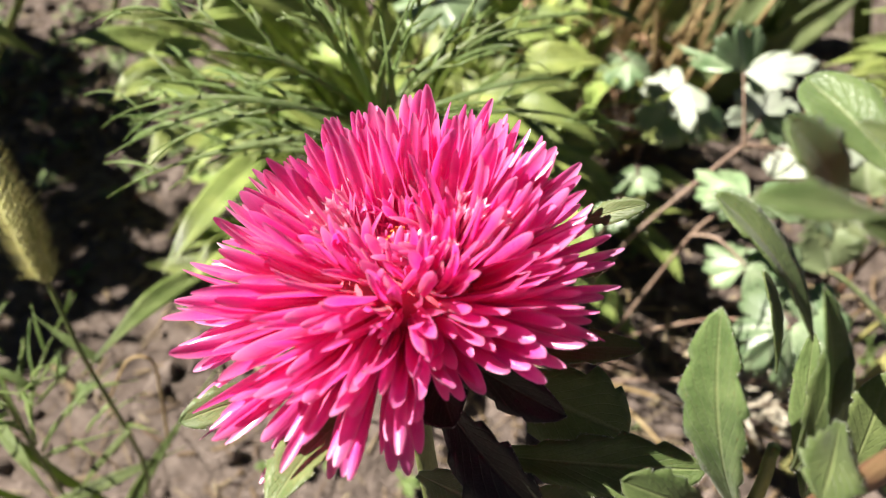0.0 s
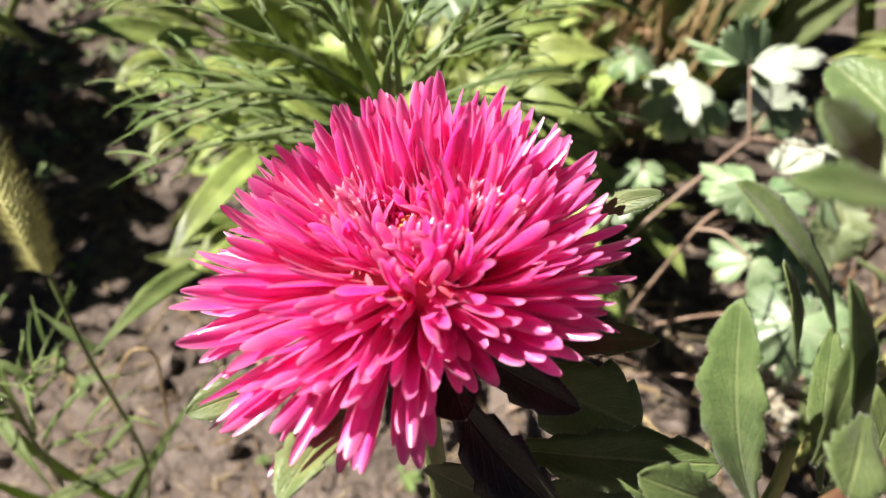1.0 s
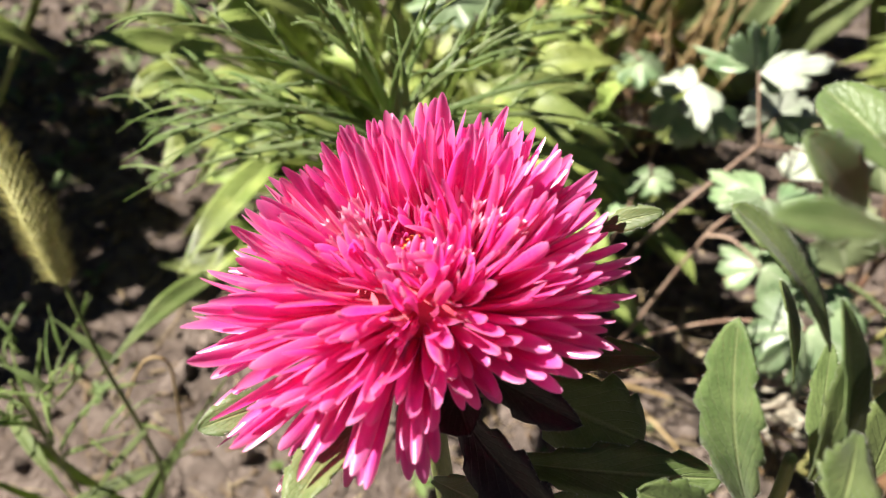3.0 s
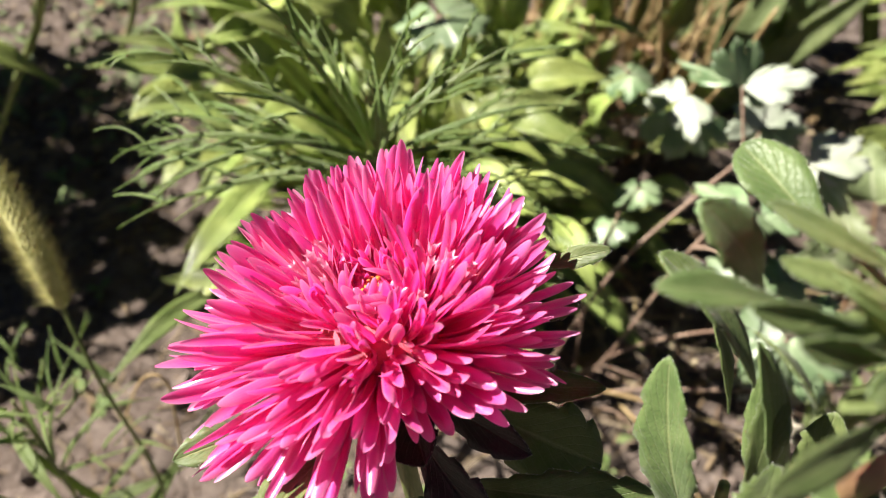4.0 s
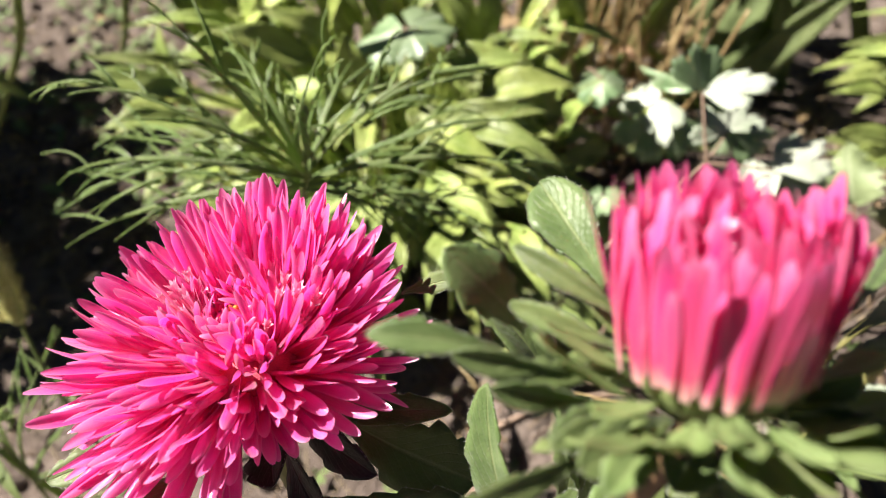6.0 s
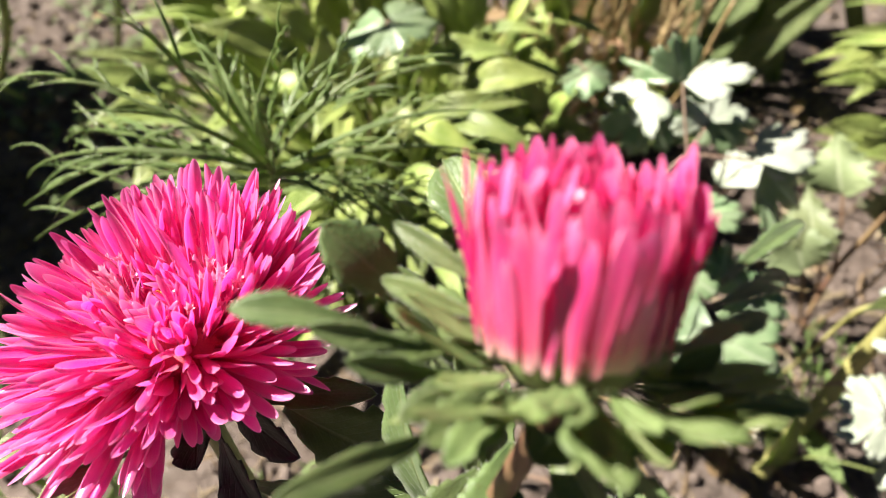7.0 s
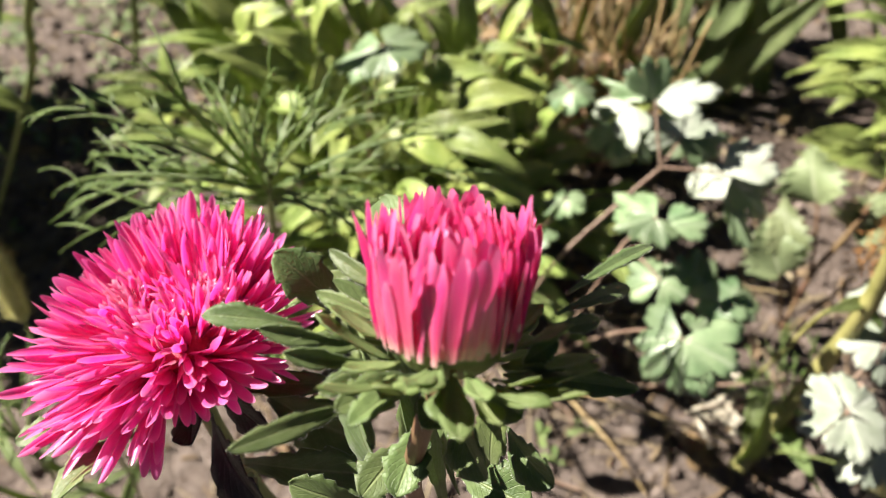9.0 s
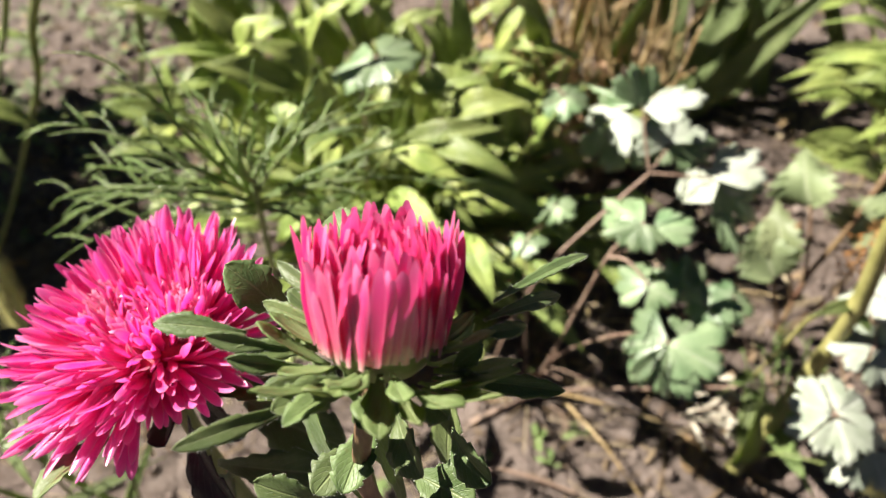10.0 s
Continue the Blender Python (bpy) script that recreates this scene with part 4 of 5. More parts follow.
for i in range(16):
    p = Vector((rng.uniform(0.55, 0.64), rng.uniform(0.68, 0.88), rng.uniform(0.04, 0.13)))
    lily_leaf(lily_small, p, p + Vector((rng.uniform(-0.09, -0.05), rng.uniform(-0.05, 0.02), rng.uniform(-0.01, 0.03))), rng.uniform(0.014, 0.022))

# ---- columbine ----
columbine = thing("columbine", (0.240, 0.450, 0.0), "columbine with pale lobed leaflets on thin reddish stems", "plant")
plant_stem["columbine"] = TAN_STEM
columbine_leaflet(columbine, (0.3389, 0.5610, 0.2307), (0.3311, 0.5713, 0.2579), 0.0201, (0.20, -0.90, 0.40))
# the whitened leaflets here have sun glare in their base colour
columbine_leaflet(columbine, (0.3389, 0.5610, 0.2307), (0.3691, 0.5570, 0.2460), 0.0221, (-0.45, -0.15, 0.85), MILDEWED_SUNLIT)
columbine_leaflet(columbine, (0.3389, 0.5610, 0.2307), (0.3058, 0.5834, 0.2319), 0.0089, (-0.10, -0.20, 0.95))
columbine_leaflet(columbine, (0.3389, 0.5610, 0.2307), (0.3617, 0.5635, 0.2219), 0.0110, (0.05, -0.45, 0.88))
columbine_leaflet(columbine, (0.3321, 0.6460, 0.1547), (0.3038, 0.6675, 0.1436), 0.0228, (-0.45, -0.15, 0.85), MILDEWED_SUNLIT)
columbine_leaflet(columbine, (0.3321, 0.6460, 0.1547), (0.3326, 0.6131, 0.1492), 0.0203, (-0.45, -0.15, 0.85), MILDEWED_SUNLIT)
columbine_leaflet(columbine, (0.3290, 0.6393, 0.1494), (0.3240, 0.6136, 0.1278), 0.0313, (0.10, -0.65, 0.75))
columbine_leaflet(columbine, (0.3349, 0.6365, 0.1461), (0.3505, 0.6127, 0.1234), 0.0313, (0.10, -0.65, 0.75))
columbine_leaflet(columbine, (0.3597, 0.5600, 0.2012), (0.3682, 0.5780, 0.2105), 0.0235, (0.05, -0.45, 0.88), MILDEWED_SUNLIT)
columbine_leaflet(columbine, (0.3597, 0.5600, 0.2012), (0.3417, 0.5653, 0.2135), 0.0226, (0.05, -0.45, 0.88), MILDEWED_SUNLIT)
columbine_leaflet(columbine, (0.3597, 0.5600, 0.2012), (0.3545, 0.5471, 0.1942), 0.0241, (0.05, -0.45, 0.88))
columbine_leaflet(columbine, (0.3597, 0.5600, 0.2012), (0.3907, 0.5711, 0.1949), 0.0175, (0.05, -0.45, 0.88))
columbine_leaflet(columbine, (0.3843, 0.5330, 0.1965), (0.4109, 0.5443, 0.2126), 0.0246, (-0.45, -0.15, 0.85), MILDEWED_SUNLIT)
columbine_leaflet(columbine, (0.3843, 0.5330, 0.1965), (0.4121, 0.5390, 0.1879), 0.0132, (0.05, -0.45, 0.88), MILDEWED_SUNLIT)
columbine_leaflet(columbine, (0.3840, 0.5139, 0.1930), (0.3686, 0.5516, 0.1915), 0.0184, (-0.45, -0.15, 0.85), MILDEWED_SUNLIT)
columbine_leaflet(columbine, (0.3863, 0.5315, 0.1945), (0.4169, 0.5200, 0.1718), 0.0272, (0.05, -0.45, 0.88))
columbine_leaflet(columbine, (0.3904, 0.5170, 0.1818), (0.4046, 0.4988, 0.1641), 0.0080, (0.10, -0.65, 0.75))
columbine_leaflet(columbine, (0.3943, 0.5329, 0.1918), (0.4203, 0.5390, 0.1841), 0.0147, (0.05, -0.45, 0.88))
columbine_leaflet(columbine, (0.3404, 0.4866, 0.2025), (0.3165, 0.5149, 0.1949), 0.0192, (-0.45, -0.15, 0.85))
columbine_leaflet(columbine, (0.3404, 0.4866, 0.2025), (0.3176, 0.4819, 0.1991), 0.0139, (-0.10, -0.20, 0.95))
columbine_leaflet(columbine, (0.3404, 0.4866, 0.2025), (0.3441, 0.4693, 0.1993), 0.0151, (-0.10, -0.20, 0.95))
columbine_leaflet(columbine, (0.3482, 0.4825, 0.2025), (0.3725, 0.4829, 0.2051), 0.0136, (-0.10, -0.20, 0.95))
columbine_leaflet(columbine, (0.3466, 0.4852, 0.2029), (0.3622, 0.4924, 0.2061), 0.0103, (-0.10, -0.20, 0.95))
columbine_leaflet(columbine, (0.3468, 0.4665, 0.1664), (0.3291, 0.4859, 0.1604), 0.0182, (-0.45, -0.15, 0.85))
columbine_leaflet(columbine, (0.3468, 0.4665, 0.1664), (0.3278, 0.4708, 0.1571), 0.0144, (-0.45, -0.15, 0.85))
columbine_leaflet(columbine, (0.3468, 0.4665, 0.1664), (0.3605, 0.4569, 0.1658), 0.0212, (-0.10, -0.20, 0.95))
columbine_leaflet(columbine, (0.3593, 0.4583, 0.1545), (0.3588, 0.4842, 0.1737), 0.0129, (0.05, -0.45, 0.88))
columbine_leaflet(columbine, (0.3688, 0.4680, 0.1572), (0.3704, 0.4894, 0.1721), 0.0180, (0.05, -0.45, 0.88))
columbine_leaflet(columbine, (0.3846, 0.4650, 0.1506), (0.3669, 0.4762, 0.1670), 0.0136, (0.05, -0.45, 0.88))
columbine_leaflet(columbine, (0.3846, 0.4650, 0.1506), (0.4053, 0.4537, 0.1504), 0.0171, (-0.10, -0.20, 0.95))
columbine_leaflet(columbine, (0.3846, 0.4650, 0.1506), (0.3732, 0.4529, 0.1468), 0.0122, (-0.10, -0.20, 0.95))
columbine_leaflet(columbine, (0.3846, 0.4650, 0.1506), (0.3905, 0.4462, 0.1504), 0.0142, (-0.45, -0.15, 0.85))
columbine_leaflet(columbine, (0.3541, 0.4110, 0.1873), (0.3271, 0.4180, 0.1742), 0.0299, (-0.45, -0.15, 0.85))
columbine_leaflet(columbine, (0.3541, 0.4110, 0.1873), (0.3803, 0.3980, 0.1873), 0.0307, (-0.10, -0.20, 0.95))
columbine_leaflet(columbine, (0.3541, 0.4110, 0.1873), (0.3548, 0.3873, 0.1667), 0.0280, (0.10, -0.65, 0.75))
columbine_leaflet(columbine, (0.3612, 0.4146, 0.1866), (0.3674, 0.4239, 0.1906), 0.0160, (0.05, -0.45, 0.88))
columbine_leaf(columbine, (0.1524, 0.6106, 0.2355), 0.0376, 200, 10)
columbine_leaf(columbine, (0.4538, 0.4010, 0.1360), 0.0305, 200, 0, MILDEWED_SUNLIT)
columbine_leaf(columbine, (0.4761, 0.3922, 0.1174), 0.0322, 330, 0, MILDEWED_SUNLIT)
columbine_leaf(columbine, (0.4904, 0.4598, 0.1231), 0.0303, 100, 0, MILDEWED_SUNLIT)
columbine_leaf(columbine, (0.4918, 0.4919, 0.1356), 0.0258, 60, 0, MILDEWED_SUNLIT)
columbine_leaf(columbine, (0.2858, 0.5215, 0.1794), 0.0168, 180, 30)
columbine_leaf(columbine, (0.2865, 0.6435, 0.1733), 0.0221, 170, 10)
columbine_leaf(columbine, (0.2682, 0.4863, 0.1810), 0.0162, 210, 30)
columbine_leaf(columbine, (0.4237, 0.5392, 0.0585), 0.0203, 180, 0)
stalk(columbine, [(0.3457, 0.5350, 0.1978), (0.3142, 0.5120, 0.1784), (0.2784, 0.4847, 0.1514), (0.2512, 0.4621, 0.1001), (0.2240, 0.4531, -0.0040)], 0.0013)
stalk(columbine, [(0.3457, 0.5350, 0.1978), (0.3412, 0.5480, 0.2180), (0.3389, 0.5610, 0.2307)], 0.0011)
stalk(columbine, [(0.3457, 0.5350, 0.1978), (0.3642, 0.5320, 0.1995), (0.3843, 0.5330, 0.1965)], 0.0011)
stalk(columbine, [(0.3457, 0.5350, 0.1978), (0.3530, 0.5470, 0.2015), (0.3597, 0.5600, 0.2012)], 0.0010)
stalk(columbine, [(0.3404, 0.4866, 0.2025), (0.3326, 0.4978, 0.1759), (0.3211, 0.4956, 0.1572), (0.3022, 0.4852, 0.1073), (0.2867, 0.4765, 0.0646), (0.2639, 0.4746, -0.0040)], 0.0013)
stalk(columbine, [(0.3211, 0.4956, 0.1572), (0.3333, 0.4858, 0.1661), (0.3468, 0.4665, 0.1664)], 0.0011)
stalk(columbine, [(0.3211, 0.4956, 0.1572), (0.3474, 0.4942, 0.1697), (0.3690, 0.4710, 0.1580)], 0.0011)
stalk(columbine, [(0.3690, 0.4710, 0.1580), (0.3780, 0.4690, 0.1545), (0.3846, 0.4650, 0.1506)], 0.0007)
stalk(columbine, [(0.3541, 0.4110, 0.1873), (0.3316, 0.4483, 0.1362), (0.2890, 0.4741, 0.0622), (0.2639, 0.4746, -0.0040)], 0.0012)
stalk(columbine, [(0.1524, 0.6106, 0.2355), (0.1422, 0.6029, 0.1989), (0.1337, 0.6003, 0.1726), (0.1003, 0.6378, -0.0040)], 0.0013)
stalk(columbine, [(0.3321, 0.6460, 0.1547), (0.3278, 0.6400, 0.1363), (0.3153, 0.6399, 0.1030), (0.2908, 0.6064, -0.0040)], 0.0009)
stalk(columbine, [(0.2858, 0.5215, 0.1794), (0.2766, 0.5155, 0.1636), (0.2682, 0.4863, 0.1810), (0.2645, 0.5012, 0.1026), (0.2639, 0.4746, -0.0040)], 0.0008)
stalk(columbine, [(0.4538, 0.4010, 0.1360), (0.4709, 0.4379, 0.1098), (0.4904, 0.4598, 0.1231), (0.4918, 0.4919, 0.1356)], 0.0011)
stalk(columbine, [(0.4761, 0.3922, 0.1174), (0.4750, 0.4224, 0.1094), (0.4709, 0.4379, 0.1098), (0.4151, 0.4559, 0.0650), (0.3533, 0.4540, 0.0577), (0.2919, 0.4639, 0.0272), (0.2218, 0.4514, -0.0040)], 0.0013)
stalk(columbine, [(0.2865, 0.6435, 0.1733), (0.2683, 0.6526, 0.1587), (0.2362, 0.6306, -0.0040)], 0.0010)
stalk(columbine, [(0.4237, 0.5392, 0.0585), (0.4464, 0.5213, -0.0040)], 0.0009)

# ---- feathery cosmos ----
cosmos = thing("cosmos_plant", (0.082, 0.433, 0.0), "young cosmos with feathery dark green leaves and a closed bud", "plant")
plant_stem["cosmos_plant"] = GREEN_STEM
frond(cosmos, (0.1538, 0.3894, 0.3198), (0.1164, 0.3930, 0.3934))
frond(cosmos, (0.1537, 0.3912, 0.3212), (0.0817, 0.3930, 0.3609))
frond(cosmos, (0.1538, 0.3894, 0.3198), (0.0447, 0.3869, 0.3110))
frond(cosmos, (0.1502, 0.3940, 0.3112), (0.0492, 0.3665, 0.2940))
frond(cosmos, (0.1524, 0.3946, 0.3241), (0.1680, 0.3998, 0.3771))
frond(cosmos, (0.1547, 0.3931, 0.3225), (0.2105, 0.4276, 0.3531))
frond(cosmos, (0.1547, 0.3931, 0.3225), (0.2093, 0.4365, 0.3346))
frond(cosmos, (0.1524, 0.3962, 0.3125), (0.2388, 0.4267, 0.2959))
frond(cosmos, (0.1487, 0.4027, 0.3054), (0.2372, 0.4563, 0.2940))
frond(cosmos, (0.1499, 0.3977, 0.3142), (0.1159, 0.4313, 0.3595))
frond(cosmos, (0.1536, 0.3929, 0.3226), (0.1165, 0.4449, 0.3316))
frond(cosmos, (0.1550, 0.3895, 0.3197), (0.1928, 0.4049, 0.3639))
frond(cosmos, (0.1476, 0.4006, 0.3040), (0.2076, 0.3853, 0.3072))
frond(cosmos, (0.1440, 0.4051, 0.2953), (0.1917, 0.3881, 0.2993))
frond(cosmos, (0.1464, 0.4005, 0.3041), (0.0524, 0.4188, 0.3091))
frond(cosmos, (0.1427, 0.4049, 0.2954), (0.0456, 0.4038, 0.2984))
frond(cosmos, (0.1464, 0.3995, 0.3033), (0.1125, 0.3825, 0.3343))
frond(cosmos, (0.1510, 0.3997, 0.3155), (0.1609, 0.4524, 0.3298))
frond(cosmos, (0.1584, 0.3882, 0.3309), (0.1543, 0.3961, 0.3636))
frond(cosmos, (0.1440, 0.4051, 0.2953), (0.2217, 0.4010, 0.2786))
frond(cosmos, (0.1340, 0.4155, 0.2795), (0.0792, 0.4045, 0.2803))
frond(cosmos, (0.1344, 0.4202, 0.2703), (0.1790, 0.4346, 0.2611))
stalk(cosmos, [(0.1509, 0.4028, 0.3373), (0.1528, 0.3946, 0.3241), (0.1404, 0.4095, 0.2865), (0.1169, 0.4335, 0.2066), (0.0926, 0.4450, 0.0784), (0.0819, 0.4331, -0.0064)], 0.0022)
bm = bmesh.new()
bmesh.ops.create_icosphere(bm, subdivisions=3, radius=0.0042, matrix=Matrix.Translation((0.151, 0.403, 0.341)) @ Matrix.Diagonal((1, 1, 1.15, 1)))
part("bud", bm, GREEN_STEM, cosmos, "round green flower bud")

# ---- weeds ----
stalk_weed = thing("grass_stalk", (0.41, 0.40, 0.0), "thick yellow-green jointed stalk with drooping blades", "weed")
plant_stem["grass_stalk"] = YELLOW_STEM
stalk(stalk_weed, [(0.4759, 0.4803, 0.2342), (0.4749, 0.4776, 0.2061), (0.4741, 0.4705, 0.1484), (0.4612, 0.4618, 0.0725), (0.4228, 0.4250, -0.0040)], 0.0050, end=0.0062, knots=0.22, steps=60)
stalk(stalk_weed, [(0.4741, 0.4705, 0.1484), (0.4544, 0.4750, 0.1304), (0.4442, 0.4780, 0.0829), (0.4359, 0.4844, 0.0311)], 0.0019)
grass_blade(stalk_weed, (0.4351, 0.4750, 0.0303), (0.4239, 0.4247, -0.0012), 0.0145)
grass_blade(stalk_weed, (0.4248, 0.4303, -0.0035), (0.4236, 0.4362, 0.1059), 0.0159)
grass_blade(stalk_weed, (0.4472, 0.4466, 0.0242), (0.4613, 0.3814, 0.0532), 0.0141)
grass_blade(stalk_weed, (0.4705, 0.4714, 0.1499), (0.4418, 0.4555, 0.1565), 0.0091)
grass_blade(stalk_weed, (0.4741, 0.4705, 0.1484), (0.4853, 0.4570, 0.1349), 0.0057)
grass_blade(stalk_weed, (0.4346, 0.4849, 0.0384), (0.4082, 0.4629, 0.0396), 0.0085)
tooth_weed = thing("toothed_weed", (0.45, 0.51, 0.0), "weed with grey-green toothed leaves on a red-brown stem", "weed")
plant_stem["toothed_weed"] = RED_STEM
stalk(tooth_weed, [(0.5328, 0.6139, 0.1466), (0.5194, 0.5979, 0.1302), (0.5026, 0.5843, 0.0839), (0.4833, 0.5713, 0.0450), (0.4656, 0.5420, -0.0040)], 0.0031)
stalk(tooth_weed, [(0.4833, 0.5713, 0.0450), (0.4793, 0.5808, 0.0797), (0.4785, 0.6010, 0.1001)], 0.0016)
stalk(tooth_weed, [(0.4756, 0.5636, 0.0276), (0.4656, 0.5582, 0.0646), (0.4598, 0.5607, 0.0809)], 0.0016)
stalk(tooth_weed, [(0.4706, 0.5524, -0.0065), (0.4574, 0.5527, 0.0489), (0.4526, 0.5557, 0.0654)], 0.0016)
toothed_leaf(tooth_weed, (0.4794, 0.6029, 0.0975), (0.4731, 0.6378, 0.1271), 0.0464)
toothed_leaf(tooth_weed, (0.4607, 0.5588, 0.0792), (0.4513, 0.6002, 0.1081), 0.0314)
toothed_leaf(tooth_weed, (0.4531, 0.5551, 0.0648), (0.4420, 0.5900, 0.0954), 0.0424)
toothed_leaf(tooth_weed, (0.5087, 0.5885, 0.0793), (0.5298, 0.6033, 0.1127), 0.0478)
toothed_leaf(tooth_weed, (0.5215, 0.6001, 0.1250), (0.5391, 0.5730, 0.1123), 0.0374)
rng = random.Random(77)
bm = bmesh.new()
for i in range(150):
    f = rng.random()
    c = Vector((0.4830, 0.5150, 0.1280)).lerp(Vector((0.5010, 0.5330, 0.1520)), f)
    p = c + Vector((rng.gauss(0, 0.005), rng.gauss(0, 0.005), rng.gauss(0, 0.004)))
    w = Vector((rng.uniform(-1, 1), rng.uniform(-1, 1), rng.uniform(-1, 1))).normalized() * rng.uniform(0.003, 0.007)
    blade(bm, p, p + w, 0.0016, "lance", (rng.uniform(-1, 1), -0.5, 1), rng.uniform(-0.3, 0.3), 0.4, 0.0, rows=4, cols=2, rng=rng)
tagged(part("dry_seed_tuft", bm, RUSTY, tooth_weed, "rust-brown dry crumbling flower tuft"), kind="stuff")
stalk(tooth_weed, [(0.4656, 0.5420, 0.0), (0.476, 0.522, 0.075), (0.4870, 0.5190, 0.1300), (0.5010, 0.5330, 0.1520)], 0.0012)
iris = thing("iris_clump", (0.40, 0.83, 0.0), "fan of sword-shaped blue-green iris leaves", "plant")
sword_leaf(iris, (0.3111, 0.8037, 0.0363), (0.3756, 0.8019, 0.2030), 0.0247)
sword_leaf(iris, (0.3916, 0.8267, 0.0369), (0.3969, 0.8356, 0.1993), 0.0251)
sword_leaf(iris, (0.4094, 0.8337, 0.0124), (0.4587, 0.8582, 0.1516), 0.0454)
sword_leaf(iris, (0.4185, 0.8168, 0.0228), (0.5200, 0.8055, 0.1736), 0.0355)
sword_leaf(iris, (0.5885, 0.8776, -0.0182), (0.5093, 0.8629, 0.1702), 0.0227)
sword_leaf(iris, (0.3894, 0.8102, 0.0501), (0.3309, 0.7940, 0.1023), 0.0257)
sword_leaf(iris, (0.4264, 0.8689, 0.0110), (0.4215, 0.8653, 0.1656), 0.0345)
sword_leaf(iris, (0.4537, 0.8447, 0.0114), (0.5107, 0.8680, 0.0957), 0.0291)
rng = random.Random(61)
for i in range(26):
    x, y = rng.uniform(0.24, 0.47), rng.uniform(0.88, 1.02)
    sword_leaf(iris, (x, y, -0.005), (x + rng.uniform(-0.08, 0.10), y + rng.uniform(-0.05, 0.04), rng.uniform(0.24, 0.38)), rng.uniform(0.022, 0.034))
for i in range(12):
    x, y = rng.uniform(0.37, 0.50), rng.uniform(0.85, 0.98)
    sword_leaf(iris, (x, y, -0.005), (x + rng.uniform(-0.04, 0.09), y + rng.uniform(-0.03, 0.03), rng.uniform(0.13, 0.24)), rng.uniform(0.022, 0.036))
left_weed = thing("tall_weed", (-0.30, 0.50, 0.0), "tall thin green weed with narrow leaves, plus unseen leaves added for shade", "weed")
plant_stem["tall_weed"] = GREEN_STEM
bare_stem = thing("bare_stem", (-0.25, 0.86, 0.0), "dark upright bare plant stem", "weed")
plant_stem["bare_stem"] = GREEN_STEM
stalk(left_weed, [(-0.0514, 0.5749, 0.3239), (-0.0901, 0.5838, 0.2745), (-0.1193, 0.5951, 0.2250), (-0.1681, 0.6030, 0.1640), (-0.2278, 0.5701, 0.0725), (-0.2917, 0.5431, -0.0040)], 0.0035)
stalk(left_weed, [(-0.0874, 0.5881, 0.3165), (-0.1320, 0.6036, 0.2607), (-0.1791, 0.6229, 0.2086), (-0.2917, 0.5431, -0.0040)], 0.0028)
grass_blade(left_weed, (-0.1427, 0.5479, 0.2443), (-0.0910, 0.5509, 0.2091), 0.0168, (-0.5, -0.2, 1.0), LILY_GREEN)
grass_blade(left_weed, (-0.1518, 0.5941, 0.2575), (-0.1119, 0.6189, 0.2425), 0.0191, (-0.5, -0.2, 1.0), LILY_GREEN)
grass_blade(left_weed, (-0.1667, 0.5953, 0.2356), (-0.1237, 0.6100, 0.2379), 0.0062)
grass_blade(left_weed, (-0.1230, 0.5980, 0.2281), (-0.1044, 0.6009, 0.2394), 0.0088)
grass_blade(left_weed, (-0.1643, 0.5509, 0.1993), (-0.1329, 0.5381, 0.1820), 0.0133)
grass_blade(left_weed, (-0.1766, 0.5890, 0.2068), (-0.1356, 0.5842, 0.1937), 0.0091)
stalk(bare_stem, [(-0.1160, 0.7679, 0.2071), (-0.1465, 0.7828, 0.1477), (-0.1760, 0.7973, 0.0877), (-0.2426, 0.8558, -0.0040)], 0.0046)
# unseen leaves added out of view to cast the shadow on the left soil
rng = random.Random(21)
for i in range(240):
    p = Vector((rng.uniform(-0.68, -0.46), rng.uniform(0.61, 0.88), rng.uniform(0.18, 0.345)))
    q = p + Vector((rng.uniform(-0.07, 0.05), rng.uniform(-0.07, 0.07), rng.uniform(-0.03, 0.03)))
    lily_leaf(left_weed, p, q, rng.uniform(0.030, 0.046))
# more of these added leaves, sparser, to dapple the ground nearer the flower
for i in range(45):
    p = Vector((rng.uniform(-0.52, -0.40), rng.uniform(0.53, 0.63), rng.uniform(0.24, 0.34)))
    if i % 2:
        p += Vector((0.07, 0.09, 0.01))
    lily_leaf(left_weed, p, p + Vector((rng.uniform(-0.06, 0.05), rng.uniform(-0.06, 0.06), rng.uniform(-0.03, 0.03))), rng.uniform(0.026, 0.040))


